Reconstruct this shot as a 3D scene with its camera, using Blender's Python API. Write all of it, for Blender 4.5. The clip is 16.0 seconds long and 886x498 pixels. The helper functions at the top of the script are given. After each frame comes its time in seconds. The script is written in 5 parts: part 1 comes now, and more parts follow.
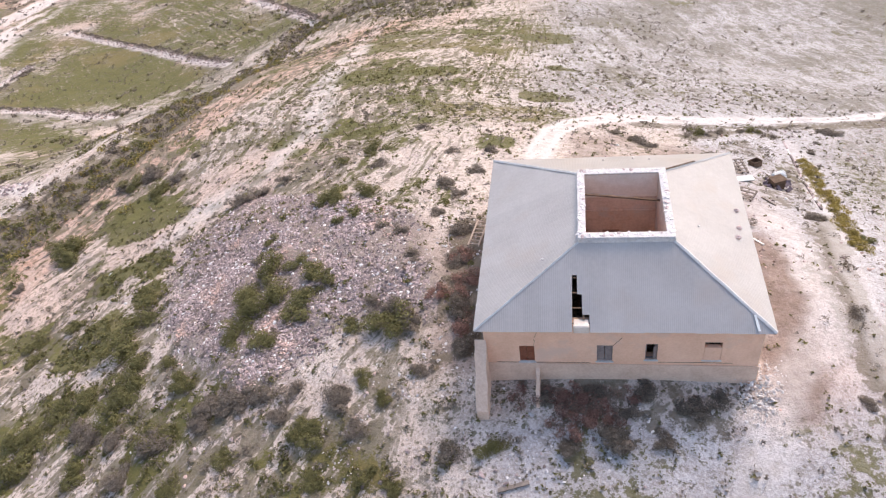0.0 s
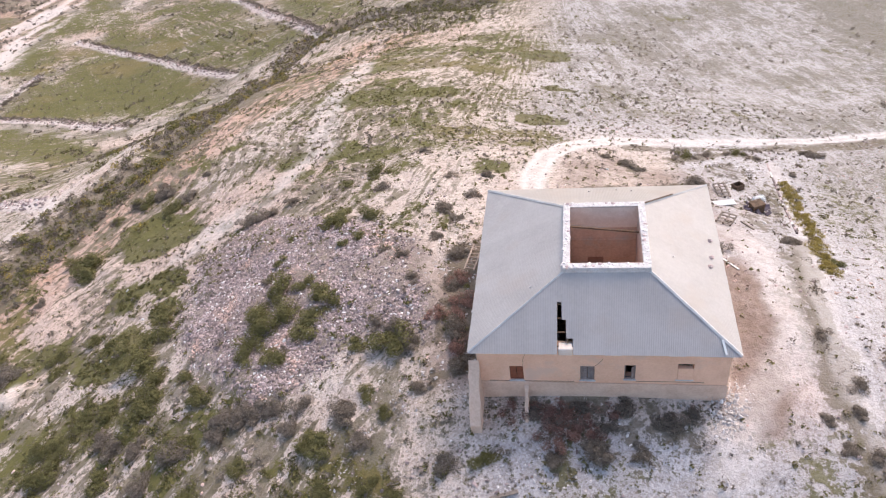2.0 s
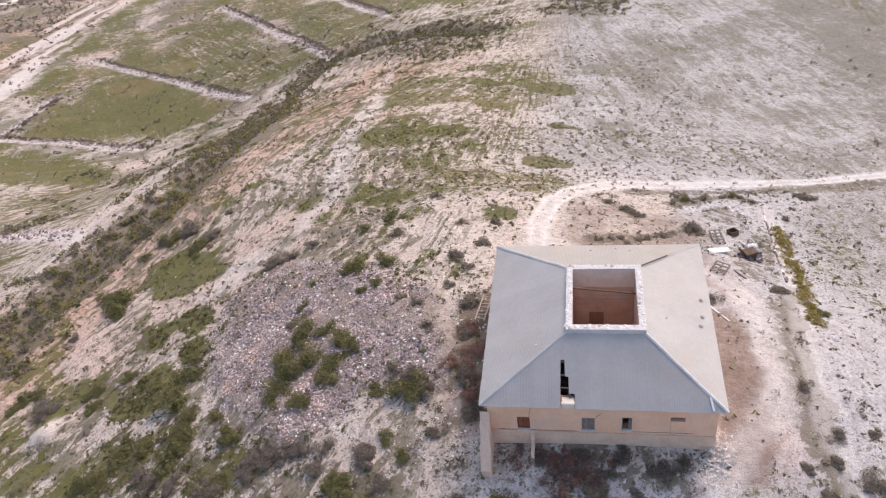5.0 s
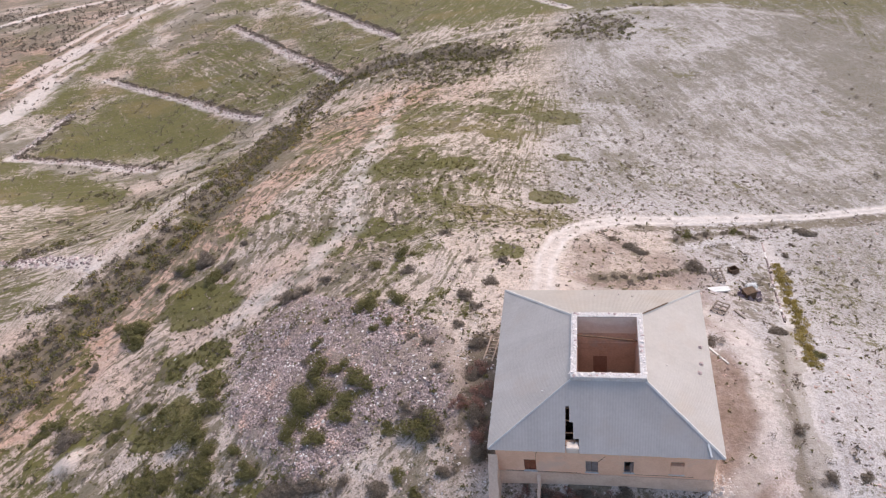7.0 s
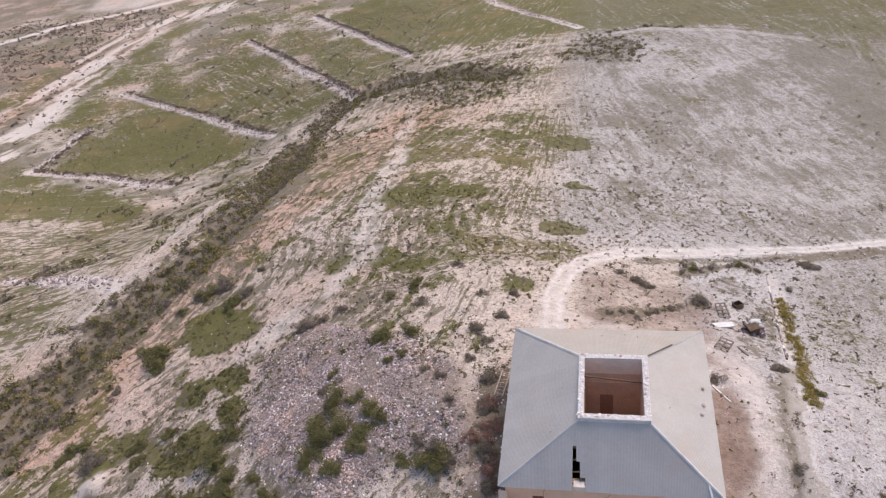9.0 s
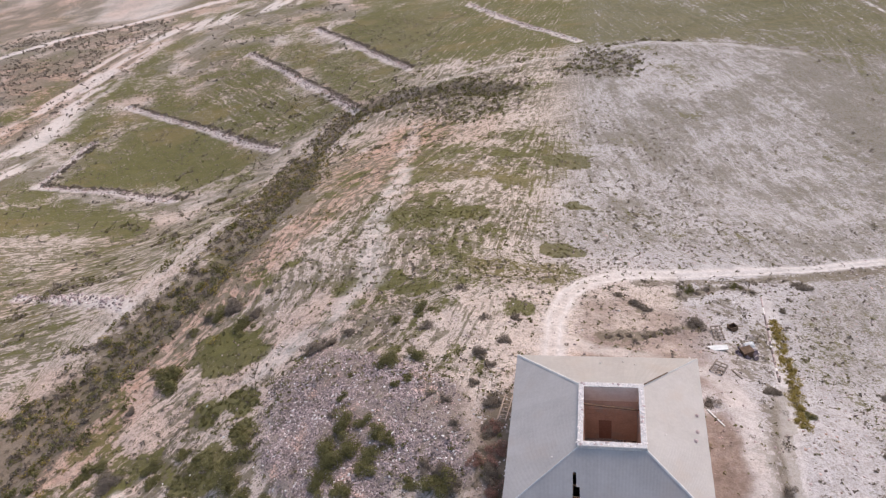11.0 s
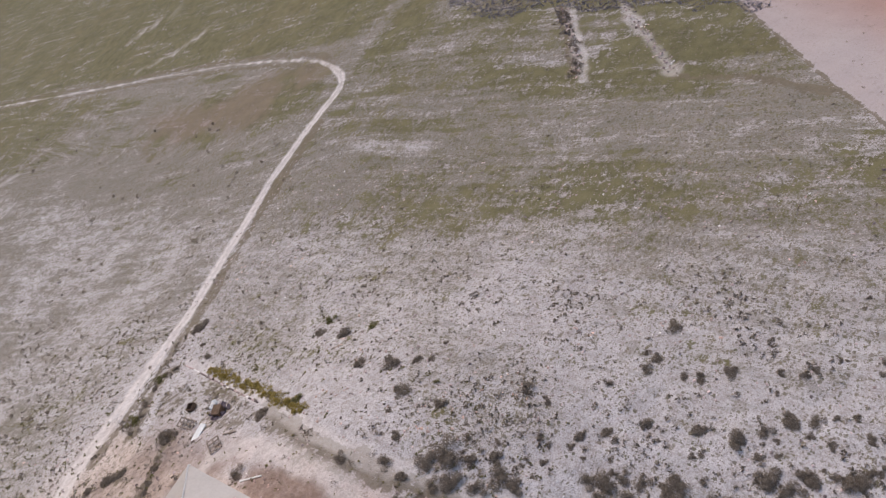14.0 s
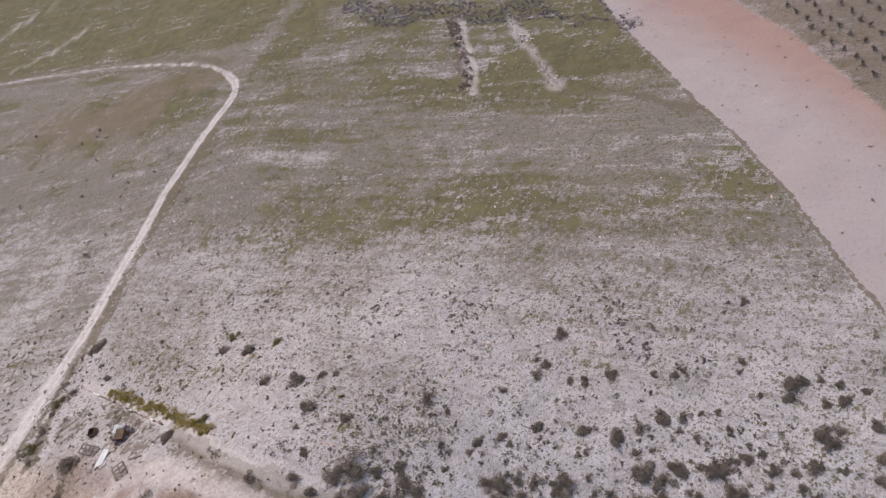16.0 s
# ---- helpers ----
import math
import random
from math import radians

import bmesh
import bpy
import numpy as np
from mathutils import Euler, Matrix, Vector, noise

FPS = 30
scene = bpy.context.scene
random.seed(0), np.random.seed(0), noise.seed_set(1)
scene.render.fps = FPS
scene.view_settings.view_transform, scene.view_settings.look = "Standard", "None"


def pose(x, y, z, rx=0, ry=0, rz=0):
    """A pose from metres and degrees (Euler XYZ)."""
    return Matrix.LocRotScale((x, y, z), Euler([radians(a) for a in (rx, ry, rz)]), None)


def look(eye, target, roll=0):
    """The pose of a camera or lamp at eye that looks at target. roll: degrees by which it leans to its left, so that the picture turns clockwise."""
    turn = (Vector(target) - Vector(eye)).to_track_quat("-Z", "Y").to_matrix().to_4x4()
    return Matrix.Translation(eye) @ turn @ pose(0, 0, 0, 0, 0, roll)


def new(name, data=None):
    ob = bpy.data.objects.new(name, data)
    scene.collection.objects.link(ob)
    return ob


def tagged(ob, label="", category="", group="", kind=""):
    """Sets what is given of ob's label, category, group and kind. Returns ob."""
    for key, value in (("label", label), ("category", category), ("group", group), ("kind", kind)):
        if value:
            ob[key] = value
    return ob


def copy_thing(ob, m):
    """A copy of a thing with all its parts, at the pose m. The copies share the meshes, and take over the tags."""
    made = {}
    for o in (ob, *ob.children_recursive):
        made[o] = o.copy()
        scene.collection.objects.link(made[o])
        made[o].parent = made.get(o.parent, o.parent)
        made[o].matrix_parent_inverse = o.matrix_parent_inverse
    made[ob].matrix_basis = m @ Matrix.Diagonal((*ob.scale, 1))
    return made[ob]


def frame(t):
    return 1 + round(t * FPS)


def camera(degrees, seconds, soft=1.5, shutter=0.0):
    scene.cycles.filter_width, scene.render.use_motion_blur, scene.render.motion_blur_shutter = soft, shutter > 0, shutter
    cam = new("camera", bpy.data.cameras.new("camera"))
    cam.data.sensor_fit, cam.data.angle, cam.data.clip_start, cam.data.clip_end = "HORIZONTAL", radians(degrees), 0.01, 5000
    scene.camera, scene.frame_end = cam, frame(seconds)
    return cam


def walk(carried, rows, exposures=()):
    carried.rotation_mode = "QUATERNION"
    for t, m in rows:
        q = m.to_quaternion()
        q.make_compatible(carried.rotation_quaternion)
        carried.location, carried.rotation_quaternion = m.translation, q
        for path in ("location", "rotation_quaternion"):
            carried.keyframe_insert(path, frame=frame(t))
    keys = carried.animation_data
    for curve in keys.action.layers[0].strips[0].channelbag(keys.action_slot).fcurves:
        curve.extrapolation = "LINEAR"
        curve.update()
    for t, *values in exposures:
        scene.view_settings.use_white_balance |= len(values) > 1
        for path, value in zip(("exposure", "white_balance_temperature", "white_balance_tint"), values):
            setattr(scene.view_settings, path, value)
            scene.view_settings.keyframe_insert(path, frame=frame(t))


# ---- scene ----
cam = camera(62.0, 16.0, soft=1.2)
PATH = [
    (0, (4.97, -23.25, 30.66), (4.615, -21.821, 29.311), -10.20),
    (0.5, (5.30, -23.67, 31.52), (4.944, -22.237, 30.168), -10.21),
    (1, (5.55, -24.09, 32.36), (5.191, -22.657, 31.008), -10.20),
    (1.5, (5.73, -24.43, 33.23), (5.373, -22.997, 31.881), -10.24),
    (2, (5.94, -24.71, 34.00), (5.576, -23.273, 32.652), -10.32),
    (2.5, (6.05, -24.94, 34.91), (5.686, -23.499, 33.575), -10.43),
    (3, (6.10, -25.11, 35.82), (5.731, -23.673, 34.483), -10.41),
    (3.5, (6.15, -25.20, 36.67), (5.776, -23.761, 35.336), -10.42),
    (4, (6.19, -25.28, 37.50), (5.813, -23.841, 36.165), -10.52),
    (6.5, (6.43, -25.44, 41.78), (6.040, -23.986, 40.467), -10.63),
    (7, (6.47, -25.41, 42.63), (6.074, -23.954, 41.324), -10.70),
    (7.5, (6.50, -25.43, 43.50), (6.096, -23.971, 42.191), -10.66),
    (8, (6.50, -25.43, 44.25), (6.091, -23.969, 42.949), -10.60),
    (8.5, (6.51, -25.48, 45.19), (6.099, -24.016, 43.896), -10.58),
    (9, (6.61, -25.53, 46.03), (6.189, -24.060, 44.739), -10.64),
    (10.3, (6.76, -25.82, 48.19), (6.339, -24.344, 46.907), -10.85),
    (11.2, (6.87, -26.02, 49.69), (6.443, -24.540, 48.408), -10.99),
    (11.5, (6.91, -26.08, 50.18), (6.478, -24.606, 48.908), -11.04),
    (12, (8.01, -25.82, 49.47), (7.982, -24.299, 48.170), -15.58),
    (12.5, (8.70, -25.41, 47.78), (9.076, -23.971, 46.436), -19.53),
    (13, (8.51, -24.27, 46.65), (9.115, -22.950, 45.272), -20.57),
    (13.5, (9.29, -24.47, 47.09), (10.035, -23.280, 45.667), -22.33),
    (14, (10.63, -26.15, 48.30), (11.519, -25.150, 46.814), -25.49),
    (14.5, (10.69, -26.32, 49.87), (11.677, -25.521, 48.327), -26.09),
    (15, (11.36, -27.31, 50.85), (12.363, -26.615, 49.267), -25.55),
    (15.5, (11.40, -27.38, 51.56), (12.385, -26.652, 49.980), -19.59),
    (16, (11.55, -27.18, 52.08), (12.520, -26.419, 50.508), -19.47),
]
walk(cam, [(t, look(eye, target, roll)) for t, eye, target, roll in PATH],
     exposures=((0, -0.18), (4, -0.38), (9, -0.68), (11.5, -0.76), (12.5, -0.92), (14, -0.97), (16, -0.97)))

# ---- light ----
SUN_DIR = Vector((0.30, 0.57, 0.76)).normalized()
world = bpy.data.worlds.new("hazy_sky")
scene.world = world
world.use_nodes = True
wt = world.node_tree
sky = wt.nodes.new("ShaderNodeTexSky")
sky.sky_type = "NISHITA"
sky.sun_disc = False
sky.sun_elevation = math.asin(SUN_DIR.z)
sky.sun_rotation = math.atan2(SUN_DIR.x, SUN_DIR.y)
sky.dust_density = 2.8
sky.ozone_density = 0.9
wt.links.new(sky.outputs[0], wt.nodes["Background"].inputs[0])
wt.nodes["Background"].inputs[1].default_value = 0.355
sun = new("sun", bpy.data.lights.new("sun", "SUN"))
sun.data.energy = 2.05
sun.data.angle = radians(16)
sun.data.color = (1.0, 0.86, 0.76)
sun.matrix_world = look(SUN_DIR * 100, (0, 0, 0))


# ---- small helpers ----
def vnoise(x, y, seed=0):
    """Smooth value noise in 0..1 on arrays, one cell a unit."""
    xi, yi = np.floor(x).astype(np.int64), np.floor(y).astype(np.int64)
    fx, fy = x - xi, y - yi
    fx, fy = fx * fx * (3 - 2 * fx), fy * fy * (3 - 2 * fy)

    def h(a, b):
        n = (a * 374761393 + b * 668265263 + seed * 982451653) & 0x7FFFFFFF
        n = ((n ^ (n >> 13)) * 1274126177) & 0x7FFFFFFF
        return ((n ^ (n >> 16)) & 0xFFFF) / 65535.0

    top = h(xi, yi) * (1 - fx) + h(xi + 1, yi) * fx
    low = h(xi, yi + 1) * (1 - fx) + h(xi + 1, yi + 1) * fx
    return top * (1 - fy) + low * fy


def fbm(x, y, size, octaves=4, seed=0):
    total, amp, norm = 0, 1.0, 0.0
    for k in range(octaves):
        total = total + amp * vnoise(x / size * 2 ** k + 17.3 * k, y / size * 2 ** k - 9.1 * k, seed + k)
        norm += amp
        amp *= 0.55
    return total / norm


def smooth(a, b, v):
    t = np.clip((v - a) / (b - a), 0, 1)
    return t * t * (3 - 2 * t)


def line_far(pts, x, y):
    """Distance of arrays of places from a polyline."""
    best = np.full(np.shape(x), 1e9)
    for (ax, ay), (bx, by) in zip(pts[:-1], pts[1:]):
        dx, dy = bx - ax, by - ay
        t = np.clip(((x - ax) * dx + (y - ay) * dy) / (dx * dx + dy * dy), 0, 1)
        best = np.minimum(best, np.hypot(x - ax - t * dx, y - ay - t * dy))
    return best


def poly_in(pts, x, y):
    """Signed depth inside a polygon, positive within."""
    inside = np.zeros(np.shape(x), bool)
    ring = list(pts) + [pts[0]]
    for (ax, ay), (bx, by) in zip(ring[:-1], ring[1:]):
        if ay != by:
            cross = ((ay > y) != (by > y)) & (x < (bx - ax) * (y - ay) / (by - ay) + ax)
            inside ^= cross
    d = line_far(ring, x, y)
    return np.where(inside, d, -d)


# ---- the lie of the land ----
HILLS = [(7, 7, 12, 4.89 - 0.36), (-14, 8, 14, 3.73), (24, 4, 14, 4.55), (-5, 30, 16, 4.53), (25, 35, 18, 2.04),
         (-40, 20, 20, -1.14), (-30, 60, 40, 16.32), (20, 75, 30, -3.86), (-80, 100, 45, -11.86), (60, 0, 30, -0.38),
         (70, 50, 35, 3.55), (-140, 160, 60, -12.27), (-50, 150, 50, 6.36), (-9, -8, 12, 1.75), (40, -25, 25, 4.02)]


def kept(v, low, high, soft):
    v = np.where(v > high, high + soft * np.tanh((v - high) / soft), v)
    return np.where(v < low, low + soft * np.tanh((v - low) / soft), v)


def ground_z(x, y):
    x, y = np.asarray(x, float), np.asarray(y, float)
    cx, cy = kept(x, -210, 120, 60), kept(y, -60, 290, 70)
    z = -13.74 + 1.53 * cx / 50 - 10.61 * cy / 50
    for hx, hy, size, high in HILLS:
        z = z + high * np.exp(-((cx - hx) ** 2 + (cy - hy) ** 2) / (2 * size * size))
    return z


MOUNDS = [(-40.0, 5.2, 1.9, 0.9), (14.3, 26.2, 0.9, 0.6)]


def surface_z(x, y, m=None):
    """The ground with its small relief, heaps, ruts and gully."""
    m = m or masks(x, y)
    near = np.exp(-((x - 5) ** 2 + (y - 20) ** 2) / (2 * 110.0 ** 2))
    house = smooth(-0.5, 1.5, np.maximum(np.abs(x - 7) - 7, np.abs(y - 6.9) - 7))
    rough = (fbm(x, y, 3.0, 3, 5) - 0.5) * 0.45 + (fbm(x, y, 1.1, 2, 7) - 0.5) * 0.14
    z = ground_z(x, y) + rough * near * house * (1 - 0.7 * m["road"]) - 0.10 * m["rut"]
    z = z + m["rubble"] * (0.6 * fbm(x, y, 4.5, 3, 15) + 0.20 * fbm(x, y, 1.3, 2, 19))
    for px, py, size, high in MOUNDS:
        z = z + high * np.exp(-((x - px) ** 2 + (y - py) ** 2) / (2 * (0.55 * size) ** 2))
    return z - 1.0 * smooth(6.0, 0.5, line_far(GULLY, x, y))


def gz(x, y):
    return float(surface_z(np.array([float(x)]), np.array([float(y)]))[0])


ROAD = [(2.3, 15.5), (2.3, 20), (2.2, 25.6), (3.2, 30.6), (5.6, 34.2), (9.6, 37.2), (17, 40.0), (24, 42.8), (32, 45.4), (40, 48.3),
        (50, 50.9), (55, 52), (61, 52.3), (66.2, 52.5), (70.2, 52.4), (72.9, 52.2), (74.8, 52.3), (77.1, 53.2), (79.3, 55.5), (81.5, 59.3), (83.5, 64.1), (85, 70.6), (86.7, 81.9), (88.3, 98.4), (88.5, 115), (88.3, 130), (87, 150), (84, 215), (78, 262), (66, 330)]
LOOP = [(2.7, 21.5), (9, 20), (15.9, 18.8), (17.8, 16.6), (18.5, 11.4), (18.4, 6.7), (18, 3.7), (16, 1.5), (14.8, -0.7), (13.6, -3.2), (12, -8), (11, -20)]
LANE = [(24.5, 36.6), (23.2, 23.6), (21.0, 9), (20.7, 3.8), (21.4, -3), (23, -14)]
MID_TRACK = [(-50.6, 152), (-31.9, 159), (-14.6, 163), (4, 169.5), (19.6, 176), (41, 167.7), (56, 154)]
GULLY = [(-58, 8), (-55.8, 15.9), (-55.4, 20.2), (-54.6, 24.6), (-53.5, 30.5), (-51, 35.6), (-48.6, 41.3), (-47, 48.2), (-46.6, 60.3), (-50.5, 75.3), (-58.5, 95), (-65.6, 116), (-63.5, 135.6), (-61, 148), (-48, 150.6), (-33, 149.4), (-18, 138.4)]
GULLY_PATH = [(-60.5, 32), (-59.7, 39.7), (-59.5, 46.4), (-59.7, 59.2), (-63.3, 79.3), (-73.4, 112)]
RIM = [(2.9, 172), (19.8, 178), (36.5, 172), (45, 167), (55, 158), (64, 149), (74, 147)]
RIM_GREEN = [(20, 179), (36, 174), (55, 160), (65, 151), (84, 149), (83, 215), (40, 235)]
FIELD_A = [(-147.2, 130.4), (-150.9, 144.7), (-154.7, 170.7), (-150, 180.8), (-132.4, 176.2), (-104.4, 153.2), (-84.8, 130.8), (-86.6, 123.6), (-91.2, 122.4), (-100.6, 119.2), (-129.9, 124.7)]
FIELD_B = [(-146.3, 189), (-141.9, 201.6), (-134.6, 221.2), (-127.2, 229.3), (-108, 208), (-78.1, 167.7), (-70.4, 156.1), (-73.9, 142.9), (-87.3, 142.4), (-101.7, 153.6), (-126.9, 176)]
FIELD_C = [(-165, 104), (-149.1, 116), (-134.7, 114.8), (-118.9, 111.1), (-105.9, 105.1), (-97.8, 98), (-98.8, 88.1), (-107, 87), (-123.5, 92), (-150, 90)]
FIELD_D = [(-127.4, 239), (-118.4, 254.6), (-102.8, 242), (-73.1, 201.9), (-51.3, 171.1), (-48.7, 162), (-52.8, 156.4), (-63.7, 157.7), (-77.2, 176.3), (-101.4, 208.5)]
FIELD_E = [(-111, 261), (-80, 300), (0, 260), (32, 240), (59, 186), (42, 172), (4, 179), (-34, 171), (-50, 182)]
ORANGE = [[(-44, 105.3), (-42.6, 123.4), (-35.6, 124.5), (-24.5, 110.7), (-24.4, 88.6), (-24.6, 66.4), (-28.8, 64.9), (-31.1, 58.1), (-38.1, 61.3), (-48.8, 90.5), (-50.7, 108.2)],
          [(-50.2, 24.9), (-48.7, 30.6), (-45.5, 34.2), (-43.2, 43.6), (-37.9, 47.6), (-35, 41), (-39.6, 32.8), (-42.3, 25.5), (-43.7, 17.1), (-46.2, 12.8), (-50.9, 16.2)],
          [(-191, 154.6), (-208, 188.8), (-238, 214), (-262, 262), (-218, 240), (-205, 246), (-195, 212.6), (-192, 186)]]
BARE_STRIP = [(-36, 120), (-31, 95), (-26.5, 75), (-24.7, 63.5), (-24.5, 53.9), (-21.9, 42.5), (-20.1, 33.9), (-23.1, 26.3), (-26.7, 24.5), (-29.5, 21)]
WEST_TRACK = [(-170, 110), (-179, 139.5), (-187.3, 168.6), (-193.9, 200.9), (-197.7, 234.3), (-200.6, 278.3), (-177.6, 305.7), (-153.5, 328.7)]
FAR_ROAD = [(-300, 200), (-277.3, 261), (-264.3, 295.8), (-235, 321), (-206, 345), (-178.9, 357), (-120, 377), (-70, 380), (-11, 397), (40, 404), (90, 402)]
FAR_FIELD = [(-271, 332), (-300, 404), (-291, 432), (-240, 402), (-220, 353), (-239, 327)]
BRUSH = [[(-42, 137), (-33, 155), (-18, 147), (-14, 116), (-26, 116)], [(-5, 151), (5, 170), (19, 159), (15, 142)],
         [(96, 40), (93, 20), (91, 2), (88, -7), (86, -9), (87.4, 1), (90.5, 19), (91.5, 36)]]
GREEN_STRIP = [(-16, 30), (-10.5, 33.8), (-5.3, 36.6), (2.7, 37.2), (2.9, 33.4), (-5.8, 31), (-12, 28.4)]
GREEN_EAST = [(45.7, 38.3), (51, 31), (56, 18.5), (60, 2.4), (59, -8), (54.7, -9.4), (52, 2.6), (48.8, 12.7), (43.4, 30)]
GREEN_EAST_FAR = [(64.8, 40.5), (67, 36), (69.6, 27), (66.4, 21), (64.6, 30)]
FAR_TRACKS = [[(106, 164.6), (111.4, 160), (120, 148)], [(92.2, 140.8), (96.4, 131), (103.4, 124)], [(-90, 360), (-74, 345), (-55, 323), (-33, 286), (-3, 252), (11, 256), (36, 270)]]
RUST_FIELD = [(78.6, 88), (83, 78.6), (81, 62), (76.8, 56), (69.2, 58), (65.4, 64.5), (67, 88.6), (63.7, 100.6), (73.4, 112)]
PALE_PATCH = [(63, 48), (64, 35), (63, 24.5), (60.5, 23), (60.7, 38)]
RUBBLE = [(-25.8, 18.5), (-22.5, 22.9), (-13, 18.5), (-6.3, 14.4), (-4, 8.3), (-4, 5.4), (-8.8, 5.1), (-11.5, 2.1), (-14.6, 0.8), (-20.7, 4.6), (-24.9, 10)]
BROWN_YARD = [(14.9, 12.6), (16.3, 12.9), (17.7, 10.4), (17.5, 6.5), (17.2, 2.6), (16.6, -1.4), (15.2, -1.8), (14.9, 1.5), (14.2, 5.2), (14.3, 9)]
YARD_BRUSH = [[(6.5, 22.6), (9.4, 23.5), (12.8, 25.3), (15.6, 27.4)], [(14.5, 33.8), (16, 34.4), (18.2, 36.1), (21.8, 38.1), (23.3, 37.2)], [(8.2, 31.6), (11, 29.5)],
              [(22.4, 18.5), (21.2, 14.5), (20.2, 8), (20, 2), (20.6, -4)]]
RED_EDGE = [(93, -2), (86.6, -6.4), (79.4, -12.6), (71.8, -18.4), (66.4, -23.2), (58.3, -29.2), (51.8, -33.3), (46.9, -37), (30, -50)]
RED_FAR = [(100, -10), (90, -18.7), (82.7, -26.2), (74.8, -32.1), (69.7, -35.6), (50, -52)]
RED_FIELD = RED_EDGE + RED_FAR[::-1]
ORCHARD = [(100, -10), (90, -18.7), (82.7, -26.2), (74.8, -32.1), (69.7, -35.6), (60, -44), (90, -75), (130, -40)]

PATCHES = [(-33.8, 15.5, 2.2), (-37.1, 26.7, 2.6), (-31.0, 23.8, 1.5), (-30.8, 7.4, 1.8), (-35.2, 8.5, 2.5), (-29.8, 2.1, 2.2), (-39.0, 1.0, 2.4), (-35.2, 76.1, 2.7),
           (-1.3, 26.9, 1.7), (2.1, 41.2, 2.0), (1.2, 81.9, 3.8), (-16.3, 33.2, 1.8), (-17.2, 52.3, 3.3), (-21.8, 34.1, 2.1), (-27.7, 12.5, 1.3), (-9.5, 83.6, 3.9),
           (-11.4, 52.9, 2.5), (-32.6, 9.2, 2.7), (-30.3, 17.2, 1.9), (-34.5, 24.7, 3.1), (-39.0, 10.3, 2.3), (-7.2, 68.7, 2.7), (3.6, 58.7, 2.1), 
           (-20.1, 29.6, 1.6), (-13.8, 31.5, 1.9)]
PALES = [(-33.2, 20.6, 3.6), (-40.5, 13.6, 2.6), (-33.6, 6.2, 2.4), (-27, 29.5, 3.0), (-37.5, 6.4, 1.5), (-29.2, 5.0, 1.6), (-30.5, 11.6, 2.0), (-23.2, 6.6, 0.9), (-28.5, 16.5, 2.0), (-1.2, 0.2, 1.2), (-2.2, 3.2, 1.0), (2.2, -3.6, 2.2), (0.4, -5.2, 1.6), (10.5, -4.6, 2.0), (13.5, -3.5, 1.6), (-20.5, 30, 2.4)]
BANKS = [([(-153, 125.3), (-128.5, 122.7), (-101, 112.8)], 1.2, 2.6), ([(-164, 192), (-145, 181.4), (-119.5, 165.5), (-82, 136.2)], 1.2, 2.4), ([(-134.7, 239.5), (-110, 213), (-81.8, 178), (-61.6, 150.7)], 1.2, 2.4),
         ([(-114.4, 265), (-86, 230), (-51, 177)], 1.2, 2.2), ([(-153.2, 126.6), (-156.6, 144.7), (-159, 161)], 0.8, 2.0), ([(-181, 142), (-187, 166), (-193, 199), (-191, 238), (-186, 281)], 0.5, 6.0),
         ([(-99, 56.5), (-78, 48.6), (-60, 40)], 0.8, 3.0), ([(-48, 274), (-19, 216), (0, 183)], 0.8, 2.5), ([(90, 18.5), (82, 13.8), (74.7, 9.9)], 0.25, 1.2), ([(89, 9), (81, 2.8), (75, -2.2)], 0.25, 1.4)]


def poly_soft_red(x, y):
    return smooth(-0.6, 0.6, poly_in(RED_FIELD, x, y))


